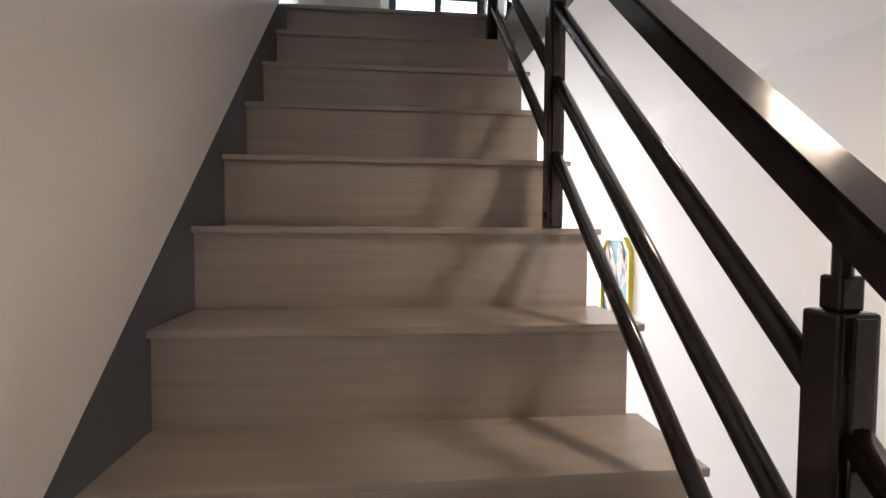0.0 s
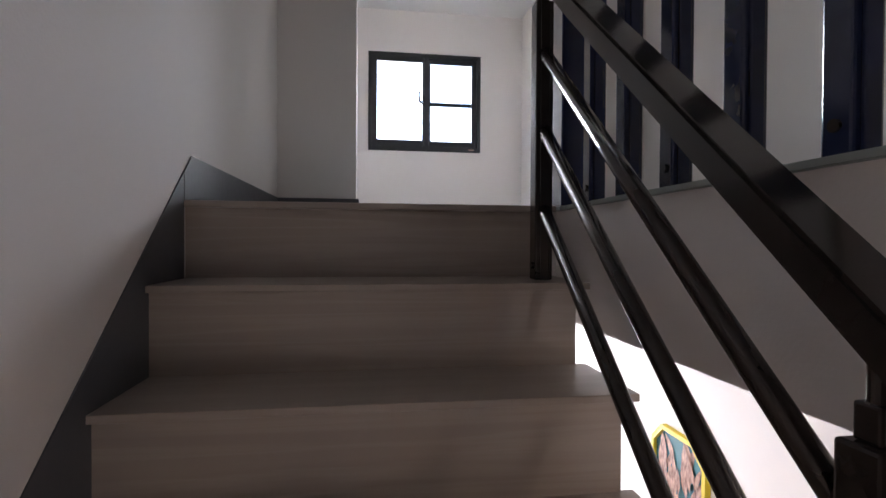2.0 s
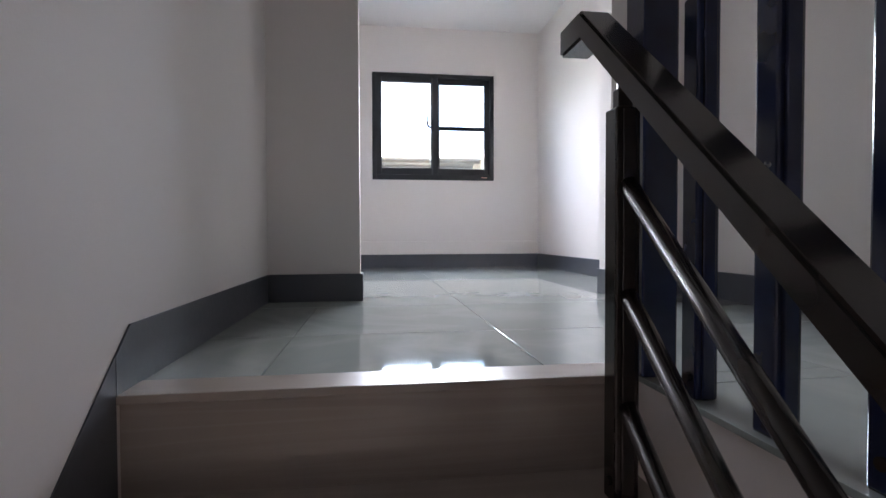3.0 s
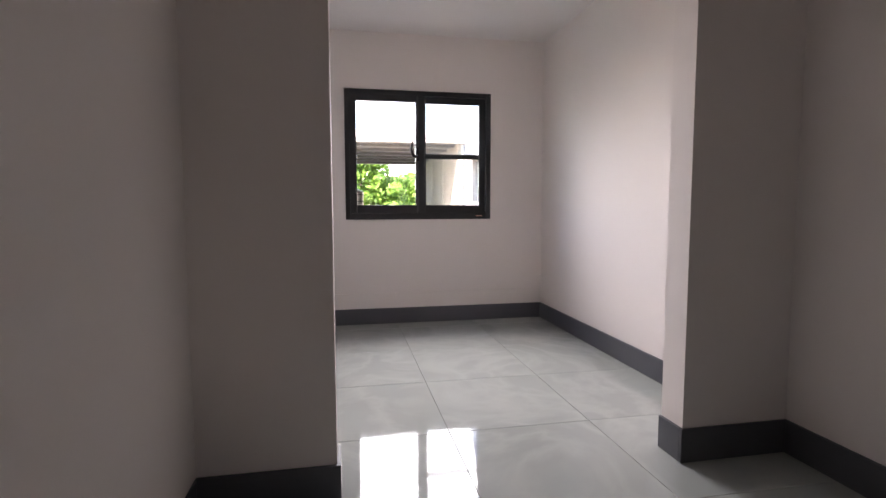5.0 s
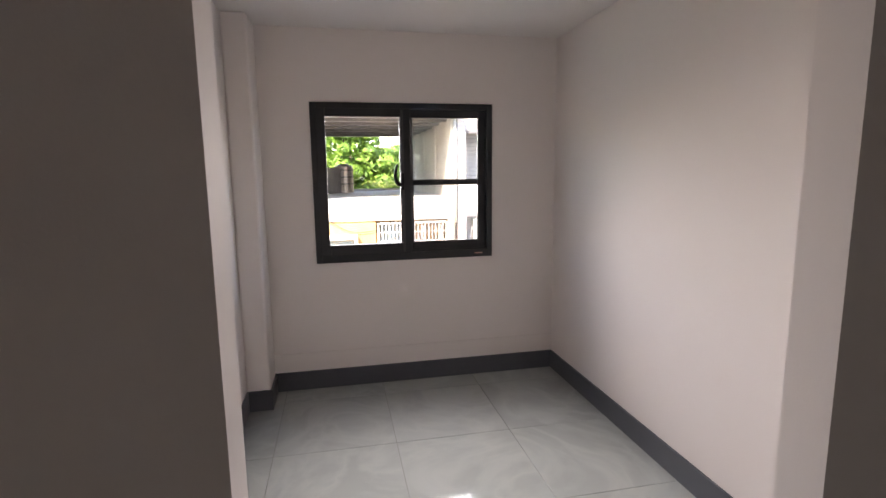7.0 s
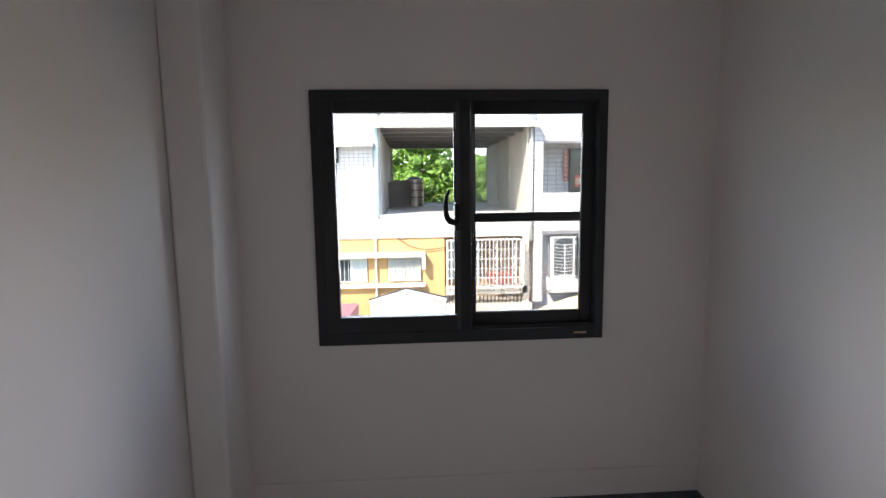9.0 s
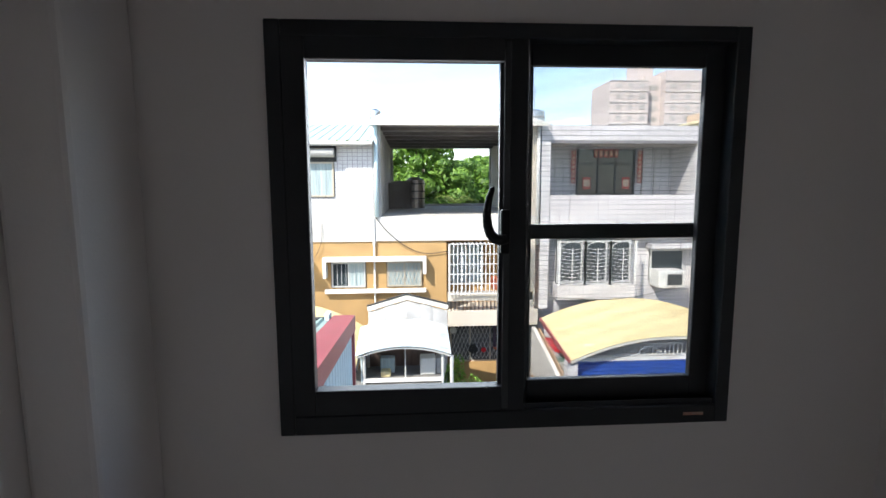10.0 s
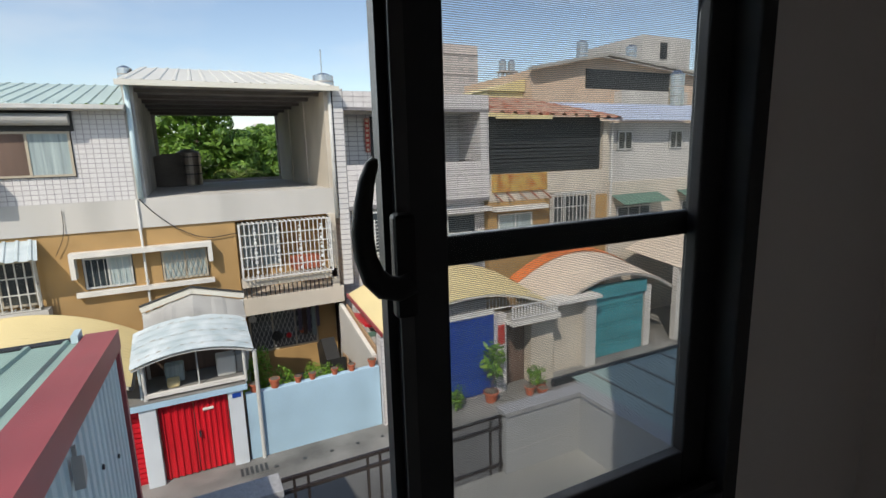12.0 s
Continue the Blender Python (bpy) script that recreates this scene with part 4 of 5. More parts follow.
for i in range(8):
    box(-1.58 + i * 0.127, -1.57 + i * 0.127, F - 0.06, F - 0.05, -1.6, -0.9, bb)
part("window_bars", bb, M_PIPE, ha)
dp = thing("drain_pipe", (-0.34, F - 0.06, GROUND), "thin pale drain pipe down the wall", "pipe", "drain pipes")
part("pipe", rod((-0.34, F - 0.06, GROUND), (-0.34, F - 0.06, 0.45), 0.028), M_PIPE, dp, smooth=True)
for z in (-3.2, -1.6, -0.3):
    part("clip", box(-0.39, -0.29, F - 0.07, F, z, z + 0.03), M_PIPE, dp)


def cable(pts, r=0.012, label="thin black cable hanging on the wall"):
    cu = bpy.data.curves.new("cable", "CURVE")
    cu.dimensions, cu.bevel_depth, cu.bevel_resolution = "3D", r, 1
    s = cu.splines.new("BEZIER")
    s.bezier_points.add(len(pts) - 1)
    for p, v in zip(s.bezier_points, pts):
        p.co, p.handle_left_type, p.handle_right_type = v, "AUTO", "AUTO"
    cu.materials.append(M_CABLE)
    return tagged(new("cable", cu), label, "cable", "wall cables")


cable([(-0.28, F - 0.05, 0.45), (0.1, F - 0.05, 0.0), (0.62, F - 0.05, -0.42), (1.1, F - 0.04, -0.62), (1.85, F - 0.04, -0.58)])
cable([(-1.85, F - 0.05, 0.3), (-1.9, F - 0.06, -0.3), (-2.1, F - 0.05, -0.75)], 0.008)
cable([(5.0, F - 0.5, -1.95), (6.8, F - 0.62, -2.0), (9.2, F - 0.1, -1.75)], 0.01)

# ---- the house with the open roofed terrace ----
hb_ = thing("open_terrace_house", (2.1, F + 4, GROUND), "house with an open roofed top terrace and pale metal roof", "house")
part("terrace_slab", box(-0.34, 4.62, F - 0.03, F + 8.2, -0.25, 0.47), M_BAND, hb_, "grimy white concrete slab edge")
part("side_wall", box(-0.34, -0.12, F, F + 8, 0.47, 3.15), M_GREY_IN, hb_)
part("side_wall", box(4.42, 4.62, F, F + 8, 0.47, 3.15), M_CREAM, hb_)
for y in (F + 2.6, F + 5.2):
    part("wall_pilaster", box(4.385, 4.42, y, y + 0.14, 0.47, 3.1), M_CREAM, hb_)
part("back_wall", wall_with_hole(-0.34, 4.62, F + 8, F + 8.15, 0.47, 3.2, 0.0, 4.36, 0.58, 3.05), M_GREY_IN, hb_)
part("front_post", rod((-0.24, F - 0.06, 0.47), (-0.24, F - 0.06, 3.15), 0.06), M_SHEDBLUE, hb_, "pale blue pipe post", smooth=True)
part("down_pipe", rod((4.56, F - 0.08, -0.4), (4.56, F - 0.08, 3.1), 0.055), M_PIPE, hb_, "white down pipe", smooth=True)
part("roof", ribbed([(-0.10, F + 4.3, 4.20), (4.40, F + 4.3, 4.20), (4.75, F - 0.3, 3.22), (-0.42, F - 0.3, 3.22)], 0.3, 0.03, 0.3), M_ROOFW, hb_, "pale cream ribbed metal roof")
part("roof", ribbed([(-0.10, F + 4.3, 4.20), (4.40, F + 4.3, 4.20), (4.70, F + 8.4, 3.3), (-0.40, F + 8.4, 3.3)], 0.3, 0.03, 0.3), M_ROOFW, hb_)
part("fascia", box(-0.44, 4.78, F - 0.36, F - 0.30, 3.10, 3.225), M_ROOFW, hb_)
for k in range(6):
    part("purlin", box(-0.12, 4.42, F + 0.5 + 1.4 * k, F + 0.58 + 1.4 * k, 3.04, 3.14), M_PURLIN, hb_)
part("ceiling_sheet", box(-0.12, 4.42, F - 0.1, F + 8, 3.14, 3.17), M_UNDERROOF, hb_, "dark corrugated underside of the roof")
part("lower_wall", box(1.85, 4.62, F + 1.1, F + 8, GROUND, -0.25), M_TAN, hb_, "shaded ochre wall behind the balcony")
part("balcony_floor", box(1.85, 4.62, F - 0.1, F + 1.1, -2.88, -2.40), M_CREAM, hb_, "beige balcony edge")
part("balcony_band", box(1.85, 4.45, F - 0.1, F + 0.02, -2.10, -1.84), M_CREAM, hb_)
part("balcony_post", box(4.30, 4.50, F - 0.1, F + 0.05, -2.40, -0.25), M_CREAM, hb_)
grille("balcony_bars", 1.95, 4.28, -2.42, -2.08, F - 0.04, hb_, 0.12, 2, 0.014, M_SHUTDARK)
far_window(2.0, 3.1, -1.8, -0.45, F + 1.08, hb_, 2, M_ALU, [M_CURTAIN])
part("boxes", box(3.3, 4.1, F + 0.3, F + 0.8, -1.84, -1.5), M_TERRA, hb_, "cardboard boxes behind the grille")
gr = grille("window_cage", 1.88, 4.26, -1.80, -0.32, F - 0.45, hb_, 0.115, 6, 0.011, M_WHITEBAR, 0.42)
orn = bmesh.new()
for c in range(4):
    x = 2.24 + c * 0.58
    for k in range(5):
        z = -1.62 + k * 0.26
        bmesh.ops.create_icosphere(orn, subdivisions=1, radius=0.045, matrix=Matrix.Translation((x, F - 0.455, z)) @ Matrix.Diagonal((1.0, 0.25, 1.3, 1)))
        bmesh.ops.create_icosphere(orn, subdivisions=1, radius=0.03, matrix=Matrix.Translation((x, F - 0.455, z + 0.11)) @ Matrix.Diagonal((1.5, 0.25, 0.8, 1)))
part("scroll_ornaments", orn, M_WHITEBAR, gr, "white iron scrolls")
far_window(2.0, 4.0, -4.40, -3.05, F + 1.08, hb_, 3, M_ALU, [M_GREYGLASS])
lat = bmesh.new()
for i in range(15):
    x = 2.08 + i * 0.125
    for k in range(4):
        z = -4.3 + k * 0.31
        bar((x, F + 1.0, z), (x + 0.125, F + 1.0, z + 0.31), 0.010, 0.012, lat)
        bar((x + 0.125, F + 1.001, z), (x, F + 1.001, z + 0.31), 0.010, 0.012, lat)
part("lattice", lat, M_PIPE, hb_, "folding diamond lattice")
tk = thing("water_tank", (1.15, F + 6.2, 0.47), "dull steel water tank beside a low plaster wall", "water tank", "water tanks")
part("drum", rod((0.95, F + 6.2, 0.47), (0.95, F + 6.2, 1.62), 0.40, seg=20), M_DULLSTEEL, tk)
part("lid", rod((0.95, F + 6.2, 1.62), (0.95, F + 6.2, 1.74), 0.40, seg=20, r2=0.16), M_DULLSTEEL, tk)
for z in (0.85, 1.15, 1.45):
    part("hoop", rod((0.95, F + 6.2, z), (0.95, F + 6.2, z + 0.04), 0.435, seg=20), M_SHUTDARK, tk)
lw = thing("plaster_wall_stub", (0.4, F + 6.0, 0.47), "broken dark brown low plaster wall on the terrace", "wall")
part("stub", prism([(-0.12, 0.47), (0.8, 0.47), (0.8, 1.50), (0.68, 1.62), (0.5, 1.58), (0.2, 1.6), (-0.12, 1.5)], "y", F + 5.6, F + 5.8), M_DARKSTUB, lw)

# ---- the white-tiled house with the red paper scrolls ----
hc = thing("scroll_door_house", (7.2, F + 4, GROUND), "white-tiled house with recessed balcony and red paper scrolls", "house")
top_parapet = part("roof_parapet", box(4.75, 9.75, F - 0.02, F + 0.2, 2.62, 3.15), M_JOINTW, hc, "tiled roof parapet")
part("balcony_ceiling", box(4.75, 9.75, F + 0.2, F + 8, 2.62, 2.8), M_BAND, hc)
low_parapet = part("balcony_parapet", box(4.75, 9.75, F - 0.02, F + 0.18, -0.22, 1.09), M_JOINTW, hc, "tiled balcony parapet")
part("balcony_floor", box(4.75, 9.75, F + 0.18, F + 1.6, -0.22, 0.2), M_BAND, hc)
part("end_wall", box(9.45, 9.75, F + 0.0, F + 8, 1.09, 2.62), M_WTILE2, hc)
part("end_wall", box(4.66, 4.95, F - 0.04, F + 1.6, -2.4, 3.2), M_WTILE2, hc)
part("back_wall", box(4.95, 9.45, F + 1.5, F + 8, -0.2, 2.62), M_WTILE2, hc)
dr = part("door", box(6.25, 8.15, F + 1.44, F + 1.5, 0.2, 2.56), M_DARKGLASS, hc, "dark blue-grey glazed doors")
for x in (6.22, 6.9, 7.5, 8.12):
    part("door_frame", box(x, x + 0.06, F + 1.40, F + 1.45, 0.2, 2.56), M_FRAME, dr)
part("transom", box(6.22, 8.18, F + 1.40, F + 1.45, 2.05, 2.11), M_FRAME, dr)
for x in (8.45, 8.85):
    part("pilaster", box(x, x + 0.05, F + 1.42, F + 1.5, 0.2, 2.6), M_BAND, hc)


def red_paper(x0, x1, z0, z1, marks, label):
    t = thing("red_paper_scroll", ((x0 + x1) / 2, F + 1.39, z0), label, "paper scroll", "red paper scrolls")
    part("paper", box(x0, x1, F + 1.386, F + 1.392, z0, z1), M_REDPAPER, t)
    for k in range(marks):
        z = z0 + (z1 - z0) * (k + 0.5) / marks
        h = (z1 - z0) / marks * 0.28
        part("ink_mark", box(x0 + 0.03, x1 - 0.03, F + 1.380, F + 1.386, z - h, z + h), M_GOLD, t)


red_paper(6.02, 6.17, 1.45, 2.5, 7, "long red paper couplet with pale marks beside the door")
red_paper(8.25, 8.40, 1.45, 2.5, 7, "long red paper couplet with pale marks beside the door")
red_paper(6.42, 6.68, 1.25, 1.65, 1, "square red paper with pale print on the door")
red_paper(7.75, 8.0, 1.25, 1.65, 1, "square red paper with pale print on the door")
for i in range(5):
    red_paper(6.78 + i * 0.17, 6.9 + i * 0.17, 2.28, 2.56, 1, "small red paper hung over the door")
part("lower_wall", box(4.75, 9.7, F + 0.25, F + 8, GROUND, -0.22), M_WTILE, hc, "white tiled wall of the middle floor")
bay = part("bay_window", box(5.15, 7.55, F - 0.35, F + 0.25, -2.05, -1.62), M_WTILE, hc, "tiled bay under the window")
far_window(5.2, 7.5, -1.6, -0.3, F - 0.02, hc, 3, M_PIPE, [M_DARKGLASS])
chev = bmesh.new()
for p in range(3):
    x0 = 5.2 + p * 0.78
    for x in (x0, x0 + 0.78):
        box(x - 0.025, x + 0.025, F - 0.36, F - 0.30, -1.62, -0.28, chev)
    box(x0 + 0.38, x0 + 0.40, F - 0.35, F - 0.32, -1.62, -0.5, chev)
    for k in range(11):
        z = -1.6 + k * 0.105
        bar((x0, F - 0.335, z + 0.06), (x0 + 0.39, F - 0.335, z), 0.012, 0.014, chev)
        bar((x0 + 0.78, F - 0.335, z + 0.06), (x0 + 0.39, F - 0.335, z), 0.012, 0.014, chev)
    for s in range(6):
        a0, a1 = math.pi * s / 6, math.pi * (s + 1) / 6
        bar((x0 + 0.39 - 0.37 * math.cos(a0), F - 0.335, -0.52 + 0.22 * math.sin(a0)), (x0 + 0.39 - 0.37 * math.cos(a1), F - 0.335, -0.52 + 0.22 * math.sin(a1)), 0.014, 0.016, chev)
part("chevron_grille", chev, M_WHITEBAR, bay, "white chevron iron grille")
far_window(8.25, 9.35, -1.6, -0.62, F + 0.25, hc, 1, M_PIPE, [M_DARKGLASS])
part("window_hood", box(8.1, 9.75, F - 0.2, F + 0.25, -0.55, -0.42), M_WTILE2, hc)
ac2 = thing("air_conditioner", (8.7, F - 0.1, -1.75), "cream window air conditioner under a tiled hood", "air conditioner")
part("body", box(8.28, 9.12, F - 0.35, F + 0.25, -1.75, -1.22, bevel=0.03), M_AC, ac2)
part("fan_grille", box(8.55, 9.02, F - 0.36, F - 0.35, -1.66, -1.32), M_SHUTDARK, ac2)


def tile_rows(x0, x1, z0, z1, y, parent, mesh, w=0.30, h=0.15):
    """Rows of alike glazed tiles on a wall face."""
    for j in range(int((z1 - z0) / h + 0.01)):
        for i in range(int((x1 - x0) / w + 0.01)):
            piece("tile", mesh, (x0 + w * (i + 0.5), y, z1 - h * (j + 0.5)), parent)


tile_bm = box(-0.1435, 0.1435, -0.008, 0.004, -0.0685, 0.0685)
tile_mesh = bpy.data.meshes.new("tile")
tile_bm.to_mesh(tile_mesh)
tile_bm.free()
tile_mesh.materials.append(M_TILE)
tile_rows(4.95, 9.75, 2.65, 3.15, F - 0.02, top_parapet, tile_mesh)
tile_rows(4.95, 9.75, -0.11, 1.09, F - 0.02, low_parapet, tile_mesh)

# ---- the rusty-roofed house ----
hd = thing("rusty_roof_house", (12.1, F + 4, GROUND), "beige house with rusty red roof over a dark louvred terrace", "house")
part("upper_wall", box(9.76, 14.7, F + 0.2, F + 8, 0.6, 2.5), M_SHUTDARK, hd, "dark louvred terrace front")
for k in range(15):
    part("louvre", box(9.8, 14.65, F + 0.1, F + 0.2, 0.66 + 0.115 * k, 0.73 + 0.115 * k), M_SHUTDARK, hd)
part("side_wall", box(14.7, 15.0, F, F + 8, 0.6, 2.35), M_CREAM, hd)
part("floor_band", box(9.76, 15.0, F, F + 8, -0.3, 0.62), M_CREAM, hd, "stained beige wall band")
part("rusted_sign", box(9.85, 12.1, F - 0.06, F, 0.0, 0.62), M_RUSTSIGN, hd, "rusted yellow sheet")
for k in range(5):
    part("canopy_strut", bar((9.95 + k * 0.5, F, -0.02), (9.95 + k * 0.5, F - 0.5, -0.26), 0.04, 0.05), M_RUST, hd)
part("lower_wall", box(9.72, 15.0, F + 0.03, F + 8, GROUND, -0.3), M_TAN, hd)
part("roof", ribbed([(9.7, F + 4, 3.5), (14.0, F + 4, 3.5), (15.3, F - 0.4, 2.42), (9.75, F - 0.4, 2.55)], 0.36, 0.09, 0.5), M_RUST, hd, "rusty red corrugated roof")
part("eave", box(9.8, 12.0, F - 0.42, F - 0.36, 2.38, 2.52), M_CREAMROOF, hd)
far_window(10.1, 11.5, -1.5, -0.75, F + 0.03, hd, 2, M_TRIM, [M_CURTAIN])
part("window_hood", box(9.85, 12.0, F - 0.3, F + 0.03, -0.62, -0.48), M_TRIM, hd)
part("window_sill", box(9.95, 11.7, F - 0.15, F + 0.03, -1.72, -1.6), M_TRIM, hd)
far_window(12.3, 14.1, -1.6, -0.2, F + 0.03, hd, 3, M_PIPE, [M_DARKGLASS])
grille("window_bars", 12.25, 14.15, -1.65, -0.15, F - 0.25, hd, 0.16, 4, 0.012, M_PIPE, 0.25)
hp = thing("drain_pipe", (15.05, F - 0.1, GROUND), "thin pale drain pipe down the wall", "pipe", "drain pipes")
part("pipe", rod((15.05, F - 0.1, GROUND), (15.05, F - 0.1, 2.3), 0.05), M_PIPE, hp)
# ---- the white house with the blue roof ----
he = thing("white_house", (17.8, F + 4, GROUND), "white house with pale blue metal roof and green awnings", "house")
part("upper_wall", box(15.0, 26, F + 0.1, F + 8, 0.1, 2.3), M_BAND, he)
part("lower_wall", box(15.0, 26, F + 0.02, F + 8, GROUND, 0.1), M_CREAM, he)
part("roof", ribbed([(13.4, F + 4, 3.4), (26.2, F + 4, 3.4), (26.2, F - 0.5, 2.35), (14.6, F - 0.5, 2.35)], 0.3, 0.03, 0.3), M_BLUEROOF, he, "pale blue ribbed roof")
for x in (15.5, 18.3, 20.9):
    far_window(x, x + 0.75, 1.3, 2.0, F + 0.1, he, 2, M_PIPE, [M_DARKGLASS])
for x in (15.3, 18.9):
    far_window(x + 0.2, x + 2.0, -2.2, -0.85, F + 0.02, he, 3, M_PIPE, [M_DARKGLASS])
    part("awning", ribbed([(x - 0.1, F, -0.4), (x + 2.4, F, -0.4), (x + 2.4, F - 0.7, -0.72), (x - 0.1, F - 0.7, -0.72)], 0.2, 0.03, 0.4), M_GREENAWN, he, "faded green awning")

# ---- houses and tower further off ----
hf = thing("tan_house", (27, 36, GROUND), "tan house with shaded roof balcony behind the row", "house")
part("wall", box(21.4, 38, 31, 40, GROUND, 5.4), M_TANRENDER, hf)
part("gable", prism([(21.4, 5.4), (38, 5.4), (38, 6.6), (27.5, 7.6), (21.4, 6.5)], "y", 31.2, 40), M_TANRENDER, hf)
# solid dark sheet in place of the shade inside the roof balcony
part("balcony_shade", box(26, 35, 31.1, 31.2, 5.2, 6.75), M_SHUTDARK, hf)
part("balcony_parapet", box(28.5, 35.2, 30.3, 31.1, 4.1, 5.3), M_BAND, hf)
part("roof_edge", bar((21.1, 30.8, 6.5), (27.5, 30.8, 7.7), 0.5, 0.2), M_GREY_IN, hf)
part("roof_edge", bar((27.5, 30.8, 7.7), (38, 30.8, 6.7), 0.5, 0.2), M_GREY_IN, hf)
hg = thing("yellow_house", (20, 36, GROUND), "pale yellow house behind the row", "house")
part("wall", box(18.6, 21.35, 32, 40, GROUND, 5.2), M_CREAMROOF, hg)
part("roof", prism([(18.5, 5.2), (21.38, 5.2), (21.38, 6.0), (20.4, 5.75)], "y", 31.8, 40), M_CREAMROOF, hg)
hk = thing("roof_hut", (40, 44, GROUND), "grey concrete roof hut far behind", "house")
part("wall", box(43, 50, 42, 50, GROUND, 12.4), M_BAND, hk)
part("door", box(45.5, 46.5, 41.95, 42, 10.2, 11.8), M_SHUTDARK, hk)


def roof_tank(x, y, z, r, h, stand):
    t = thing("water_tank", (x, y, z - stand), "shiny steel roof water tank on a stand", "water tank", "water tanks")
    part("drum", rod((x, y, z), (x, y, z + h), r, seg=18), M_STEEL, t, smooth=False)
    part("dome", rod((x, y, z + h), (x, y, z + h * 1.15), r, seg=18, r2=r * 0.35), M_STEEL, t)
    for k in (0.3, 0.6):
        part("hoop", rod((x, y, z + h * k), (x, y, z + h * k + 0.04), r * 1.03, seg=18), M_GREY_IN, t)
    if stand:
        for dx in (-r, r):
            for dy in (-r, r):
                part("leg", box(x + dx * 0.8 - 0.04, x + dx * 0.8 + 0.04, y + dy * 0.8 - 0.04, y + dy * 0.8 + 0.04, z - stand, z), M_GREY_IN, t)
        part("platform", box(x - r * 1.3, x + r * 1.3, y - r * 1.3, y + r * 1.3, z - 0.08, z), M_GREY_IN, t)


roof_tank(29.9, 36, 8.3, 0.45, 1.3, 1.3)
roof_tank(37.3, 38, 8.6, 0.45, 1.5, 2.0)
roof_tank(21.75, 35, 6.95, 0.26, 0.7, 0.4)
roof_tank(22.5, 35, 6.95, 0.26, 0.7, 0.3)
roof_tank(23.2, F + 3.9, 3.36, 0.36, 1.5, 0.0)
roof_tank(-0.50, F + 4.0, 3.60, 0.2, 0.5, 0.0)
roof_tank(4.75, F + 1.2, 3.2, 0.3, 0.5, 0.0)
ant = thing("antenna_pole", (4.75, F + 1.2, 3.7), "thin steel antenna pole on a roof", "antenna")
part("pole", rod((4.72, F + 1.2, 3.75), (4.72, F + 1.2, 4.45), 0.02), M_STEEL, ant)

tw = thing("apartment_tower", (73, 155, GROUND), "pale pink apartment tower with rows of dark windows", "tower")
TWX, TWY = 58.5, 150
blocks = [(58.5, 70, 150, 165, 31.5), (70, 75, 153, 165, 33.5), (75, 88, 150, 165, 34.5), (68.3, 73, 154, 162, 40)]
for x0, x1, y0, y1, h in blocks:
    part("block", box(x0, x1, y0, y1, GROUND, h), M_TOWER, tw)
for j in range(11):
    z = 2 + j * 3.05
    for x, w, y in ((60.5, 1.4, 150), (64.0, 1.2, 150), (67.3, 1.6, 150), (71.0, 3.2, 153), (76.6, 1.6, 150), (81.0, 1.6, 150), (84.8, 1.8, 150)):
        if z < 31:
            part("window", box(x, x + w, y - 0.12, y, z, z + 1.3), M_GREY_IN, tw)
    for x0, x1 in ((58.4, 70.0), (75.0, 88.1)):
        part("floor_line", box(x0, x1, 149.8, 150, z - 1.1, z - 0.85), M_BAND, tw)
for x in (70.5, 62.0):
    part("mast", rod((x, 156, 31), (x, 156, 43 if x > 65 else 35), 0.12), M_GREY_IN, tw)
wb = thing("far_white_building", (11.6, 65, GROUND), "small white building far behind the trees", "building")
part("roof_hut", box(8.2, 9.2, 63, 66, 4.2, 5.1), M_TRIM, wb)
part("wall", box(6.2, 11, 62, 68, GROUND, 3.9), M_BAND, wb)
part("roof", prism([(6.0, 3.9), (11.2, 3.9), (11.2, 4.35), (8.0, 4.5)], "y", 61.8, 68.2), M_BLUEROOF, wb)

# ---- garden fronts along the lane ----
gate = thing("red_gate", (0.42, FENCE, GROUND), "bright red corrugated double metal gate in pale pillars", "gate")
lf = part("gate_leaf", ribbed([(-0.25, FENCE + 0.05, -3.62), (0.40, FENCE + 0.05, -3.62), (0.40, FENCE + 0.05, GROUND + 0.08), (-0.25, FENCE + 0.05, GROUND + 0.08)], 0.11, 0.03, 0.5), M_REDGATE, gate)
rf = part("gate_leaf", ribbed([(0.42, FENCE + 0.05, -3.62), (1.08, FENCE + 0.05, -3.62), (1.08, FENCE + 0.05, GROUND + 0.08), (0.42, FENCE + 0.05, GROUND + 0.08)], 0.11, 0.03, 0.5), M_REDGATE, gate)
part("mail_slot", box(0.58, 0.80, FENCE + 0.0, FENCE + 0.03, -3.93, -3.87, bevel=0.01), M_TRIM, rf, "white oval plate")
part("handle", box(0.46, 0.50, FENCE - 0.02, FENCE + 0.03, -4.5, -4.35), M_STEEL, rf)
for x0, x1 in ((-0.58, -0.27), (1.10, 1.40)):
    part("pillar", box(x0, x1, FENCE - 0.08, FENCE + 0.3, GROUND, -3.60, bevel=0.01), M_PILLAR, gate, "pale blue-white gate pillar")
part("lintel", box(-0.95, 1.50, FENCE - 0.12, FENCE + 1.3, -3.60, -3.48), M_BLUEWALL, gate, "concrete slab over the gate")
part("lintel_top", box(-0.93, 1.48, FENCE - 0.10, FENCE + 1.3, -3.48, -3.45), M_CONC, gate)
part("number_plate", box(1.18, 1.36, FENCE - 0.09, FENCE - 0.08, -3.75, -3.65), M_BLUESHUT, gate, "small blue house plate")
sg = thing("red_side_gate", (-0.95, FENCE, GROUND), "bright red slatted metal side gate", "gate")
for k in range(14):
    part("slat", bar((-2.2, FENCE + 0.12, -3.75 - 0.115 * k), (-0.6, FENCE + 0.12, -3.75 - 0.115 * k), 0.02, 0.085), M_REDGATE, sg)
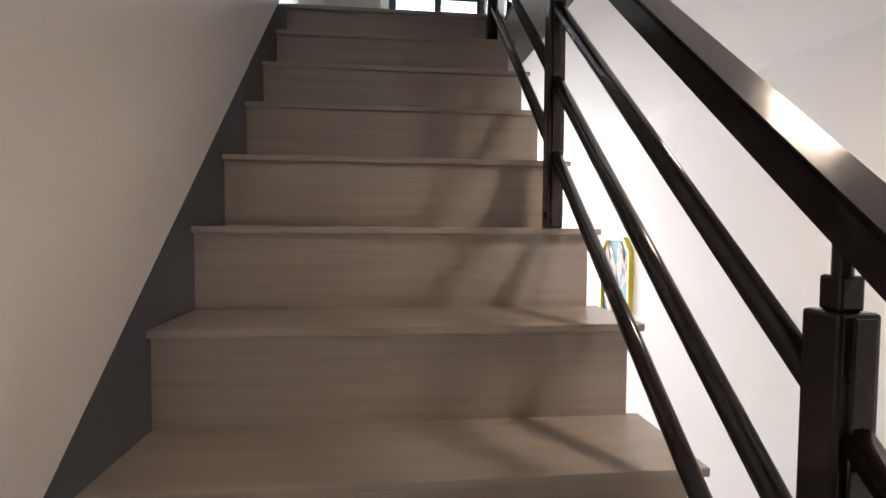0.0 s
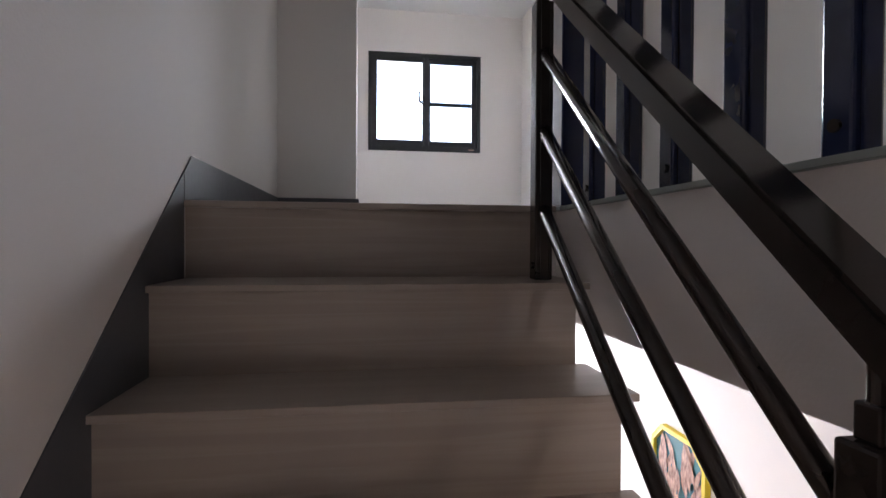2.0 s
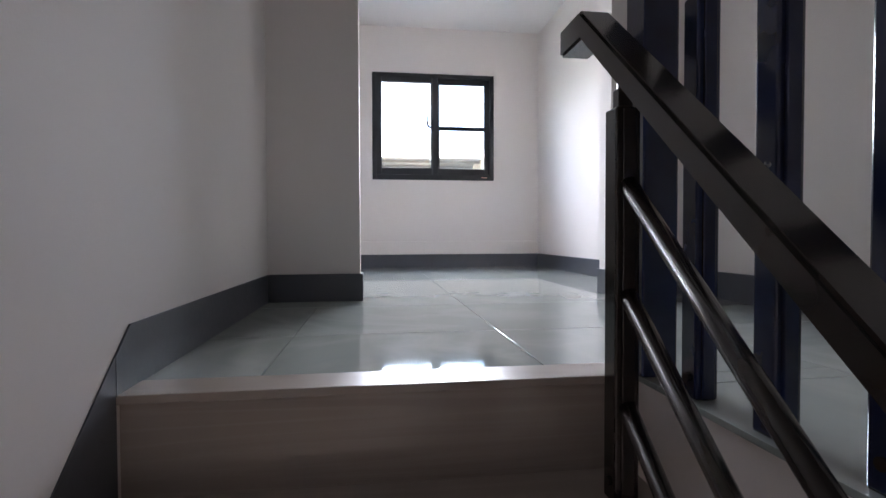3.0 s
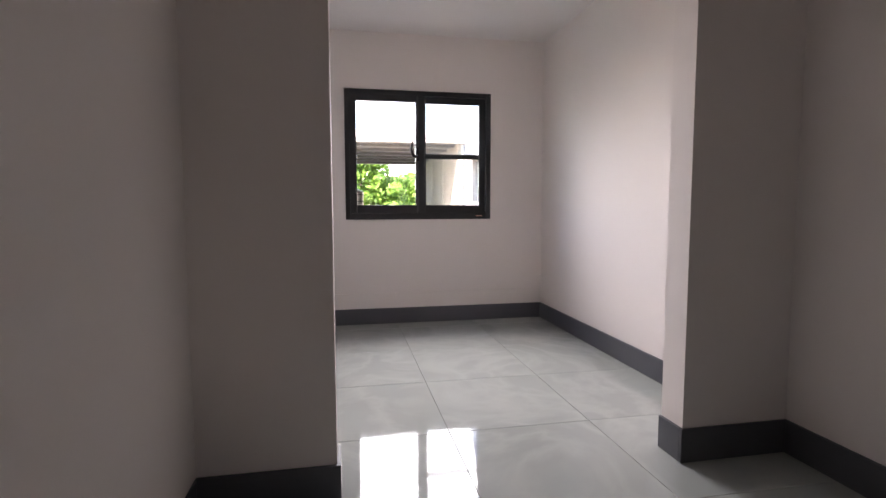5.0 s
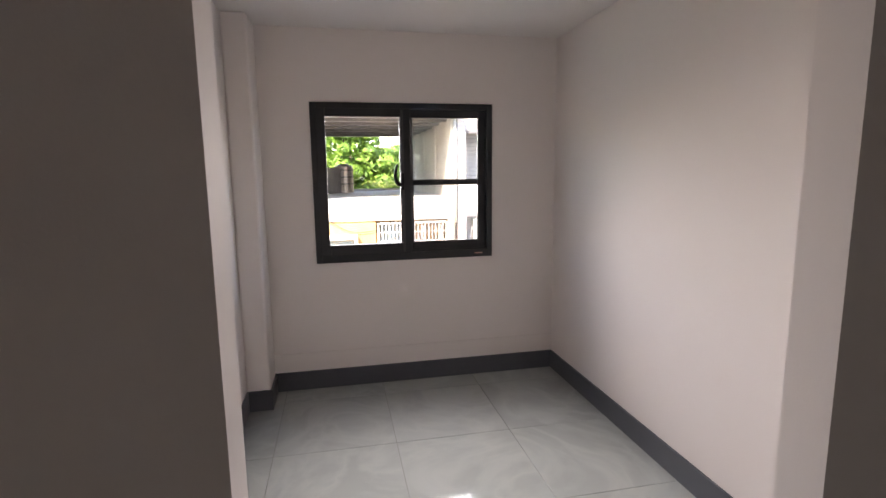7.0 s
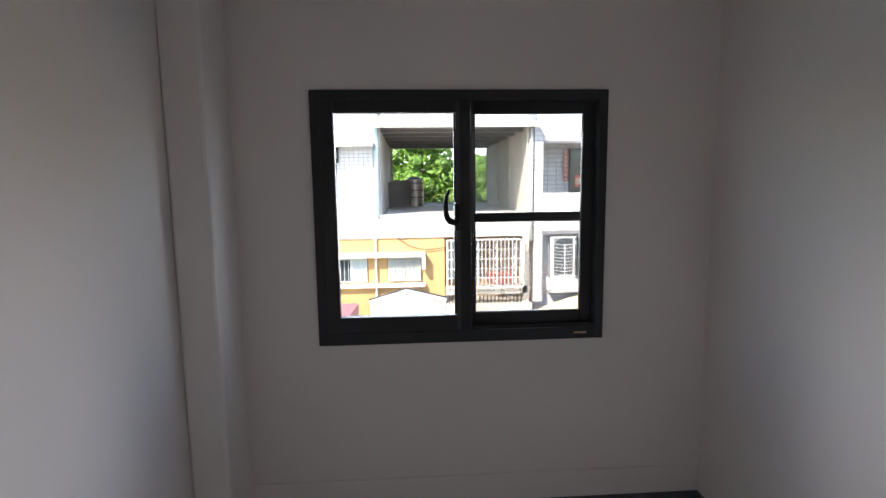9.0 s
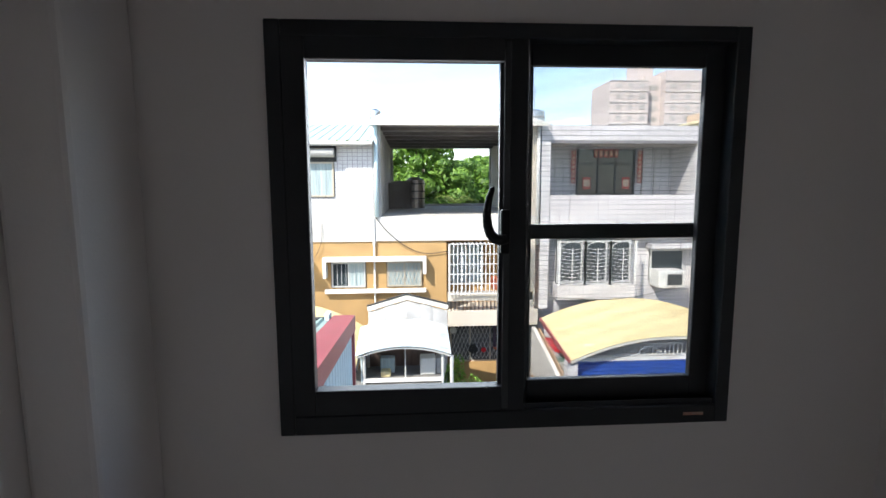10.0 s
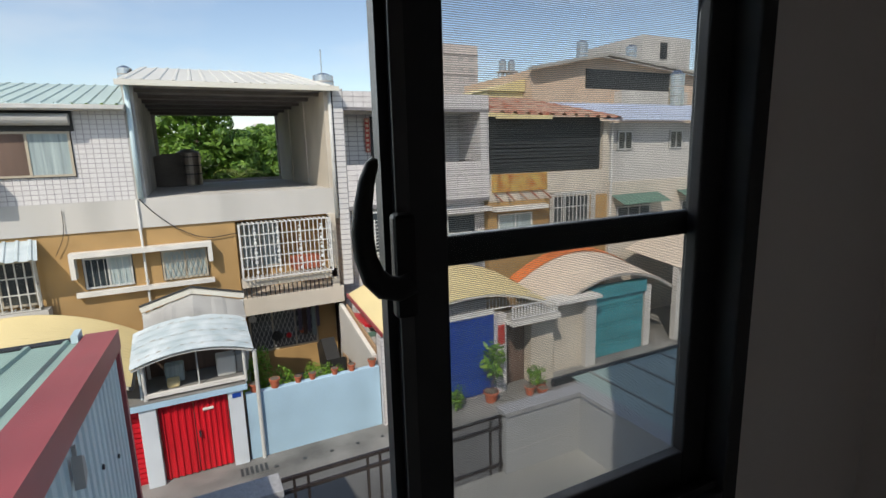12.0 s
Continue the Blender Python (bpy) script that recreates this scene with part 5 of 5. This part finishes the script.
part("backing", box(-2.2, -0.6, FENCE + 0.14, FENCE + 0.17, GROUND, -3.65), M_REDGATE, sg)

can = thing("gate_canopy", (0.5, FENCE + 1, -3.45), "arched cloudy plastic canopy over the gate with stored clutter", "canopy")
part("roof_sheet", vault(-0.62, 1.70, FENCE - 0.15, FENCE + 1.25, -2.68, 0.22, 0.30, 0.24, 0.015), M_POLY, can, "torn translucent sheet")
rt = random.Random(77)
for j in range(3):
    for i in range(11):
        x, y = -0.5 + i * 0.205 + rt.uniform(-0.05, 0.05), FENCE + 0.05 + j * 0.5 + rt.uniform(-0.04, 0.04)
        u, w = (2 * (x + 0.62) / 2.32 - 1), rt.uniform(0.02, 0.13)
        z = -2.68 + 0.22 * (1 - u * u) + 0.30 * (y - FENCE + 0.15) / 1.4 + 0.012
        part("tear", bar((x, y, z), (x + w, y + 0.01, z - 0.36 * u * w), rt.uniform(0.012, 0.04), 0.012), M_GREY_IN, can, "curled tear in the sheet")
part("front_arch", arch_fascia(-0.60, 1.68, FENCE - 0.1, -2.74, 0.22, 0.04), M_PIPE, can)
for x in (-0.42, 1.50):
    part("post", rod((x, FENCE, -3.45), (x, FENCE, -2.72), 0.035), M_PIPE, can)
    part("post", rod((x, FENCE + 1.2, -3.45), (x, FENCE + 1.2, -2.5), 0.035), M_PIPE, can)
part("front_rail", box(-0.42, 1.50, FENCE - 0.04, FENCE + 0.04, -3.40, -3.32), M_TRIM, can)
part("back_panel", box(-0.5, 1.60, FENCE + 1.25, FENCE + 1.3, -3.45, -2.45), M_BROWN, can)
part("side_panel", box(-0.52, -0.48, FENCE + 0.1, FENCE + 1.2, -3.45, -2.75), M_POLY, can)
for x in (0.56,):
    part("mid_post", box(x, x + 0.03, FENCE + 0.3, FENCE + 0.34, -3.45, -2.55), M_PIPE, can)
bag = [("white_box", (0.95, 1.35, 0.5, 0.9, -3.45, -3.0), M_AC, "white cardboard box"), ("white_box", (1.36, 1.62, 0.55, 0.9, -3.45, -3.02), M_DIRTYW, "grey-white carton"),
       ("plastic_crate", (-0.05, 0.2, 0.4, 0.7, -3.45, -3.3), M_CREAMROOF, "yellow plastic crate"), ("plastic_bag", (-0.08, 0.3, 0.7, 1.0, -3.45, -3.05), M_CURTAIN, "grey and white plastic bags in a heap")]
for nm, (a, b, c, d, e, f), m, lb in bag:
    tagged(part(nm, box(a, b, FENCE + c, FENCE + d, e, f, bevel=0.04), m), lb + " under the canopy", "clutter")
pent = thing("pent_roof", (0.7, 16.2, GROUND), "grey stained gabled sheet roof with cream edges", "roof")
part("roof_sheet", ribbed([(-0.42, 16.25, -2.08), (0.62, 16.25, -1.75), (0.62, FENCE + 1.2, -2.15), (-0.42, FENCE + 1.2, -2.40)], 0.6, 0.02, 0.3), M_DIRTYW, pent)
part("roof_sheet", ribbed([(0.62, 16.25, -1.75), (1.72, 16.25, -2.06), (1.72, FENCE + 1.2, -2.38), (0.62, FENCE + 1.2, -2.15)], 0.6, 0.02, 0.3), M_DIRTYW, pent)
part("edge_board", bar((-0.46, 16.27, -1.99), (0.62, 16.27, -1.68), 0.16, 0.10), M_ROOFW, pent, "cream barge board")
part("edge_board", bar((0.62, 16.27, -1.68), (1.76, 16.27, -1.97), 0.16, 0.10), M_ROOFW, pent, "cream barge board")
for p, q in (((-0.48, -1.92), (0.62, -1.60)), ((0.62, -1.60), (1.78, -1.90))):
    part("cap_flashing", bar((p[0], 16.33, p[1]), (q[0], 16.33, q[1]), 0.10, 0.03), M_SHUTDARK, pent, "dark cap flashing")
for x in (-0.4, 1.7):
    part("post", box(x - 0.04, x + 0.04, 16.2, 16.28, GROUND, -2.05), M_PIPE, pent)

structure("wall_blue_fence", box(1.46, 4.58, FENCE, FENCE + 0.16, GROUND, -3.78, bevel=0.01), M_BLUEWALL, "pale blue painted garden wall", "wall")
structure("pipe_white_down", rod((1.72, FENCE - 0.06, GROUND), (1.72, FENCE - 0.06, -2.75), 0.045), M_PIPE, "white down pipe beside the gate", "pipe")
structure("wall_garden_side", prism([(FENCE + 0.16, -3.55), (F, -2.95), (F, GROUND), (FENCE + 0.16, GROUND)], "x", 4.46, 4.58), M_BAND, "white side wall of the garden", "wall")
structure("trim_wall_tile_post", box(4.60, 4.86, FENCE - 0.12, FENCE + 0.2, GROUND, -3.0), M_WTILE, "white-tiled end post of the garden wall", "post")
structure("floor_garden", box(1.6, 4.46, FENCE + 0.16, F + 1.05, GROUND, GROUND + 0.12), M_CONC, "concrete floor of the small front garden", "floor")
structure("wall_garden_back", box(1.85, 4.45, F + 0.95, F + 1.05, GROUND, -4.40), M_TAN, "ochre wall under the ground floor window", "wall")


def flower_pot(x, y, z, r, h, plant=None, label="small terracotta flower pot on the blue garden wall", group="pots on the garden wall"):
    p = thing("flower_pot", (x, y, z), label, "flower pot", group)
    part("pot", rod((x, y, z), (x, y, z + h), r * 0.72, seg=14, r2=r), M_TERRA, p)
    part("rim", rod((x, y, z + h * 0.82), (x, y, z + h), r * 1.1, seg=14), M_TERRA, p)
    part("soil", rod((x, y, z + h), (x, y, z + h + 0.006), r * 0.9, seg=14), M_BARK, p)
    return p


def leaf_cloud(bm, centre, radii, n, size, rnd, shell=False, inner=0.35):
    c = Vector(centre)
    for _ in range(n):
        d = Vector((rnd.gauss(0, 1), rnd.gauss(0, 1), rnd.gauss(0, 1))).normalized()
        k = inner + (1 - inner) * rnd.random() ** 0.45
        p = c + Vector((d.x * radii[0], d.y * radii[1], d.z * radii[2])) * k
        jit = Vector((rnd.uniform(-1, 1), rnd.uniform(-1, 1), rnd.uniform(-1, 1)))
        if shell:
            face = (d + jit * 0.55 + Vector((0, 0, 0.25))).normalized()
            u = face.cross(jit + Vector((0.01, 0.02, 0.3))).normalized()
            v = face.cross(u)
        else:
            u = (d + Vector((rnd.uniform(-1, 1), rnd.uniform(-1, 1), rnd.uniform(-1, 0.4)))).normalized()
            v = u.cross(jit).normalized()
        s = size * rnd.uniform(0.6, 1.3)
        vs = [bm.verts.new(q) for q in (p - u * s, p + v * s * 0.36, p + u * s, p - v * s * 0.36)]
        bm.faces.new(vs)


def shrub(x, y, z, r, n, size, label, mat=None, tall=1.0, seed=1, category="shrub"):
    rr = random.Random(seed)
    t = thing("shrub", (x, y, z), label, category)
    for k in range(3):
        part("stem", rod((x, y, z), (x + rr.uniform(-0.4, 0.4) * r, y + rr.uniform(-0.4, 0.4) * r, z + r * tall * 1.2), 0.012, seg=6, r2=0.006), M_BARK, t)
    bm = bmesh.new()
    for _ in range(6):
        leaf_cloud(bm, (x + rr.uniform(-0.5, 0.5) * r, y + rr.uniform(-0.5, 0.5) * r, z + r * tall * rr.uniform(0.5, 1.4)), (r * 0.6, r * 0.6, r * 0.55 * tall), n // 6, size, rr)
    part("foliage", bm, mat or M_LEAF2, t)
    return t


for i, (x, r) in enumerate(((1.66, 0.13), (2.10, 0.14), (2.62, 0.10), (2.95, 0.10), (3.48, 0.10), (3.90, 0.11), (4.42, 0.12))):
    flower_pot(x, FENCE + 0.08, -3.78, r * 0.82, r * 1.5)
shrub(2.55, 15.15, GROUND + 0.12, 0.5, 5200, 0.03, "dense bright green hedge shrub behind the garden wall", tall=1.85, seed=3)
shrub(3.3, 15.3, GROUND + 0.12, 0.42, 4200, 0.03, "dense bright green hedge shrub behind the garden wall", tall=2.1, seed=5)
shrub(3.55, 15.0, GROUND + 0.12, 0.3, 4200, 0.03, "rounded bright green shrub behind the garden wall", tall=3.3, seed=6)
shrub(1.85, 16.3, GROUND + 0.12, 0.38, 2200, 0.05, "tall climbing green plant beside the ochre wall", tall=3.2, seed=8)
moto = thing("covered_scooter", (4.05, 17.2, GROUND + 0.12), "scooter under a black cover against the garden wall", "scooter")
part("cover", prism([(16.4, GROUND + 0.5), (17.9, GROUND + 0.4), (18.2, GROUND + 1.1), (17.6, GROUND + 1.45), (17.0, GROUND + 1.0), (16.4, GROUND + 1.25)], "x", 3.85, 4.25), M_CABLE, moto)
for y in (16.65, 17.8):
    part("wheel", rod((3.98, y, GROUND + 0.4), (4.12, y, GROUND + 0.4), 0.27, seg=18), M_SHUTDARK, moto)
awn = thing("red_awning", (4.9, 16.0, -3.2), "small red cloth awning with green edge", "awning")
part("cloth", prism([(4.62, -3.05), (5.6, -3.25), (5.6, -3.32), (4.62, -3.12)], "y", 15.6, 16.8), M_REDGATE, awn)
part("edge", box(4.60, 5.6, 15.56, 15.62, -3.40, -3.28), M_GREENAWN, awn)
hang = thing("hanging_pots", (3.2, F + 0.93, -4.0), "pots and pans hung on the window lattice", "kitchenware")
for x, z, r, m in ((2.75, -3.95, 0.14, M_CABLE), (3.1, -3.98, 0.08, M_REDGATE), (3.5, -3.9, 0.08, M_TERRA), (2.1, -3.3, 0.11, M_TRIM)):
    part("pan", rod((x, F + 0.90, z), (x, F + 0.97, z), r, seg=16), m, hang)

board = thing("timber_board", (4.66, 14.8, -3.6), "long brown weathered board on the garden side wall", "board")
part("plank", bar((4.62, 14.78, -3.50), (4.62, 17.3, -3.02), 0.05, 0.20, bevel=0.006), M_PLANK, board)
part("batten", bar((4.52, 14.75, -3.55), (4.52, 17.4, -3.0), 0.10, 0.05, bevel=0.004), M_TRIM, board)
wash = thing("hanging_clothes", (3.8, F + 0.88, -3.1), "dark and mauve clothes hung before the lattice window", "clothes")
part("rail", rod((3.30, F + 0.86, -3.12), (4.10, F + 0.86, -3.12), 0.012, seg=8), M_PIPE, wash)
for k, (x, w, drop, m) in enumerate(((3.40, 0.10, 0.75, M_MAUVE), (3.53, 0.12, 0.90, M_BROWN), (3.67, 0.10, 0.82, M_MAUVE), (3.80, 0.12, 0.98, M_CURTAIN), (3.94, 0.10, 0.70, M_MAUVE))):
    folds = [(x + w * i / 8, F + 0.86 + (0.018 if i % 2 else -0.018)) for i in range(9)]
    part("cloth", prism(folds + [(a, b + 0.012) for a, b in reversed(folds)], "z", -3.12 - drop, -3.10), m, wash)
carton = thing("cardboard_sheet", (4.28, 16.5, GROUND + 0.12), "folded brown cardboard sheet leaning by the scooter", "cardboard")
part("sheet", prism([(16.2, GROUND + 0.12), (16.75, GROUND + 0.12), (16.85, GROUND + 1.2), (16.35, GROUND + 1.25)], "x", 4.28, 4.31), M_PLANK, carton)
stones = random.Random(18)
for k in range(9):
    x, y, r = 2.2 + 0.22 * k, 16.9 + stones.uniform(-0.1, 0.1), stones.uniform(0.07, 0.12)
    bm = bmesh.new()
    bmesh.ops.create_icosphere(bm, subdivisions=2, radius=r, matrix=Matrix.Translation((x, y, GROUND + 0.12 + r * 0.5)) @ Matrix.Diagonal((1.2, 1.0, 0.6, 1)))
    for v in bm.verts:
        v.co += Vector((stones.uniform(-1, 1), stones.uniform(-1, 1), stones.uniform(-1, 1))) * r * 0.08
    tagged(part("garden_stone", bm, M_GRANITE, smooth=True), "rounded grey edging stone on the garden floor", "stone", "garden stones")
farred = thing("red_roof_house", (-19, 64, GROUND), "distant house with a rust-red hipped roof", "house")
part("wall", box(-24, -15.2, 61, 68, GROUND, 7.4), M_CREAM, farred)
part("roof", prism([(-24.6, 7.4), (-14.8, 7.4), (-17.2, 8.7), (-22, 8.7)], "y", 60.6, 68.4), M_RUST, farred)

# left neighbour's vault
lv = thing("cream_vault_roof", (-3.0, 15.5, GROUND), "cream ribbed vault roof over a front yard", "roof")
part("roof_sheet", vault(-5.4, -0.62, FENCE - 0.2, F - 0.4, -3.0, 0.78, 0.25, 0.15, 0.025), M_CREAMROOF, lv)
part("front_arch", arch_fascia(-5.4, -0.66, FENCE - 0.14, -3.06, 0.78, 0.06), M_ROOFW, lv)
for x in (-5.2, -2.4):
    part("post", box(x, x + 0.1, FENCE, FENCE + 0.1, GROUND, -3.0), M_TRIM, lv)
part("gutter", rod((-0.62, FENCE - 0.2, -3.05), (-0.62, F - 0.4, -2.8), 0.05), M_FRAME, lv)

# blue shutter unit under the yellow vault
bl = thing("yellow_vault_carport", (7.2, 16, GROUND), "cream-yellow metal vault over a royal blue roller shutter", "carport")
part("roof_sheet", vault(4.64, 9.75, FENCE - 0.2, F - 0.4, -2.92, 0.58, 0.32, 0.10, 0.008), M_CREAMROOF, bl, "cream-yellow ribbed vault")
part("front_arch", arch_fascia(4.66, 9.73, FENCE - 0.17, -2.97, 0.58, 0.07), M_ROOFW, bl)
part("edge_trim", bar((4.62, FENCE - 0.2, -2.93), (4.62, F - 0.4, -2.62), 0.04, 0.10), M_SHEDRED, bl, "red edge trim")
sh = part("shutter", box(4.88, 8.0, FENCE + 0.12, FENCE + 0.15, GROUND, -3.05), M_BLUESHUT, bl, "royal blue roller shutter")
for k in range(24):
    part("shutter_slat", box(4.90, 7.98, FENCE + 0.095, FENCE + 0.12, GROUND + 0.07 + k * 0.096, GROUND + 0.155 + k * 0.096, bevel=0.008), M_BLUESHUT, sh)
part("shutter_box", box(4.88, 8.0, FENCE + 0.08, FENCE + 0.3, -3.05, -2.95), M_WHITEBAR, bl)
grille("arch_bars", 5.1, 9.4, -2.92, -2.62, FENCE + 0.1, bl, 0.11, 2, 0.011, M_WHITEBAR)
part("arch_ornament", arch_fascia(6.45, 7.1, FENCE + 0.08, -2.9, 0.22, 0.03, 10), M_WHITEBAR, bl)
part("pillar", box(8.0, 8.3, FENCE - 0.05, FENCE + 0.3, GROUND, -3.05), M_WTILE, bl, "white-tiled pillar")
du = thing("entrance_porch", (9.2, FENCE, GROUND), "small entrance porch with brown door and white railing above", "porch")
part("porch_slab", box(8.25, 9.9, FENCE - 0.45, FENCE + 0.5, -3.32, -3.2), M_TRIM, du)
part("porch_top", box(8.28, 9.88, FENCE - 0.43, FENCE + 0.5, -3.2, -3.17), M_GREY_IN, du)
grille("porch_railing", 8.3, 9.8, -3.12, -2.78, FENCE - 0.38, du, 0.1, 2, 0.016, M_WHITEBAR)
part("door", box(8.42, 9.2, FENCE + 0.35, FENCE + 0.4, GROUND, -3.5), M_BROWN, du, "brown metal door")
part("wall", box(9.2, 10.0, FENCE, FENCE + 0.4, GROUND, -3.32), M_CREAM, du)
part("wall", box(8.3, 8.42, FENCE + 0.1, FENCE + 0.4, GROUND, -3.32), M_CREAM, du)
part("red_sign", box(8.03, 8.24, FENCE - 0.075, FENCE - 0.052, -3.9, -3.35), M_REDPAPER, du, "pink-red paper sign")
part("wall", box(10.0, 11.6, FENCE + 0.3, FENCE + 0.5, GROUND, -3.1), M_CREAM, du, "stained cream wall")
part("porch_slab", box(10.0, 11.8, FENCE - 0.1, FENCE + 0.6, -3.12, -3.02), M_TRIM, du)
part("pillar", box(11.35, 11.75, FENCE + 0.1, FENCE + 0.5, GROUND, -3.12), M_BAND, du)
# teal shutter unit
te = thing("faded_vault_carport", (13, 16, GROUND), "faded cream vault over a teal roller shutter", "carport")
part("roof_sheet", vault(10.3, 15.4, 14.75, F - 0.4, -3.35, 0.78, 0.42, 0.16, 0.018), M_PINKROOF, te, "faded ribbed vault")
part("roof_stripe", vault(10.28, 15.42, F - 0.85, F - 0.38, -2.955, 0.79, 0.06, 0.16, 0.018), M_ORANGE, te, "orange faded strip of the vault")
part("front_arch", arch_fascia(10.32, 15.38, 14.78, -3.40, 0.78, 0.07), M_GREY_IN, te)
st = part("shutter", box(11.9, 14.2, 15.0, 15.04, GROUND, -3.35), M_TEAL, te, "teal roller shutter")
for k in range(18):
    part("shutter_slat", box(11.93, 14.17, 14.97, 15.0, GROUND + 0.05 + k * 0.1, GROUND + 0.135 + k * 0.1, bevel=0.008), M_TEAL, st)
part("shutter_box", box(11.85, 14.25, 14.9, 15.2, -3.36, -2.98), M_TEAL, te)
for x in (11.6, 14.25):
    part("pillar", box(x, x + 0.28, 14.95, 15.3, GROUND, -3.2), M_BAND, te)
rv = thing("cream_vault_roof", (18, 16, GROUND), "faded cream vault roof with dark red edge", "roof")
part("roof_sheet", vault(15.6, 21, 14.6, F - 0.4, -2.75, 0.5, 0.3, 0.16, 0.018), M_PINKROOF, rv)
part("front_arch", arch_fascia(15.6, 21, 14.55, -2.82, 0.5, 0.14), M_SHEDRED, rv)
part("wall", box(15.6, 21, 14.8, 15.0, GROUND, -2.75), M_BAND, rv)
for i, (x, y) in enumerate(((8.75, 13.95), (9.15, 14.0), (9.0, 13.7))):
    flower_pot(x, y, GROUND + 0.05, 0.14, 0.24, label="terracotta flower pot before the brown door", group="pots at the door")
shrub(9.05, 13.95, GROUND + 0.3, 0.3, 240, 0.07, "small leafy plants in pots by the door", seed=12, category="potted plant")
flower_pot(5.05, FENCE - 0.25, GROUND + 0.05, 0.2, 0.3, label="terracotta flower pot before the blue shutter", group="pots at the shutter")
shrub(5.05, FENCE - 0.25, GROUND + 0.35, 0.28, 130, 0.13, "leafy potted plant with pale yellow tips", tall=2.0, seed=14, category="potted plant")
flower_pot(7.6, FENCE - 0.35, GROUND + 0.05, 0.2, 0.3, label="terracotta flower pot before the blue shutter", group="pots at the shutter")
shrub(7.6, FENCE - 0.35, GROUND + 0.35, 0.45, 110, 0.14, "tall large-leaved potted plant before the blue shutter", tall=1.7, seed=15, category="potted plant")
shrub(6.6, FENCE - 0.3, GROUND + 0.05, 0.32, 120, 0.09, "low leafy potted plant before the blue shutter", tall=1.1, seed=16, category="potted plant")


# ---- trees behind the houses ----
def tree(x, y, h, spread, seed, leaves=5200, size=0.17):
    rr = random.Random(seed)
    t = thing("mango_tree", (x, y, GROUND), "broad dense green mango tree behind the houses", "tree", "trees behind the houses")
    bm = bmesh.new()
    top = GROUND + h * 0.45
    rod((x, y, GROUND), (x, y, top), 0.32, bm, 10, 0.2)
    tips = []
    for k in range(9):
        a, e = 2 * math.pi * k / 9 + rr.uniform(-0.3, 0.3), rr.uniform(0.35, 1.3)
        q = Vector((x + spread * 0.62 * math.cos(a) * math.cos(e), y + spread * 0.62 * math.sin(a) * math.cos(e), top + h * 0.42 * math.sin(e)))
        rod((x, y, top - 0.2), q, 0.12, bm, 7, 0.04)
        tips.append(q)
    part("trunk", bm, M_BARK, t)
    bm = bmesh.new()
    clumps = []
    for _ in range(70):
        a, e, k = rr.uniform(0, 2 * math.pi), rr.uniform(-0.5, 1.5), rr.uniform(0.72, 1.0)
        clumps.append(Vector((x + spread * k * math.cos(a) * math.cos(e), y + spread * 0.85 * k * math.sin(a) * math.cos(e), GROUND + h * 0.58 + h * 0.36 * k * math.sin(e))))
    for c in clumps:
        r = rr.uniform(0.36, 0.72)
        leaf_cloud(bm, c, (r, r, r * 0.72), leaves // 90, size, rr, True, 0.7)
    leaf_cloud(bm, (x, y, GROUND + h * 0.6), (spread * 0.85, spread * 0.7, h * 0.3), leaves // 4, size * 1.2, rr, False, 0.3)
    part("crown", bm, M_LEAF, t)


tree(-2.6, 31.5, 10.4, 3.3, 21, 24000, 0.15)
tree(1.35, 31.0, 10.2, 2.75, 22, 24000, 0.15)
tree(5.5, 34.5, 9.3, 2.9, 23, 20000, 0.15)
tree(-6.5, 36.0, 9.8, 3.6, 24, 12000, 0.13)
tree(4.1, 33.2, 8.7, 2.4, 26, 16000, 0.15)
tree(10.4, 40, 8.2, 3.2, 25, 12000, 0.13)
pl = thing("palm", (3.0, F + 10.5, GROUND), "palm with pale yellow-green fronds behind the terrace", "palm")
part("trunk", rod((3.0, F + 10.5, GROUND), (3.0, F + 10.5, 0.5), 0.13, seg=10, r2=0.09), M_BARK, pl)
rr = random.Random(31)
for k in range(9):
    a, lift = 2 * math.pi * k / 9 + rr.uniform(-0.2, 0.2), rr.uniform(0.5, 1.1)
    bm = bmesh.new()
    prev = Vector((3.0, F + 10.5, 0.5))
    for s in range(1, 9):
        u = s / 8
        p = Vector((3.0 + 1.2 * u * math.cos(a), F + 10.5 + 1.2 * u * math.sin(a), 0.5 + lift * (1.5 * u - 1.3 * u * u)))
        d = (p - prev).normalized()
        side = d.cross(Vector((0, 0, 1))).normalized()
        for sg_ in (-1, 1):
            tip = p + side * sg_ * 0.30 * (1 - 0.6 * u) + d * 0.25 - Vector((0, 0, 0.1))
            bm.faces.new([bm.verts.new(q) for q in (prev, prev + d * 0.05, tip)])
        rod(prev, p, 0.012, bm, 5)
        prev = p
    part("frond", bm, M_PALM, pl)
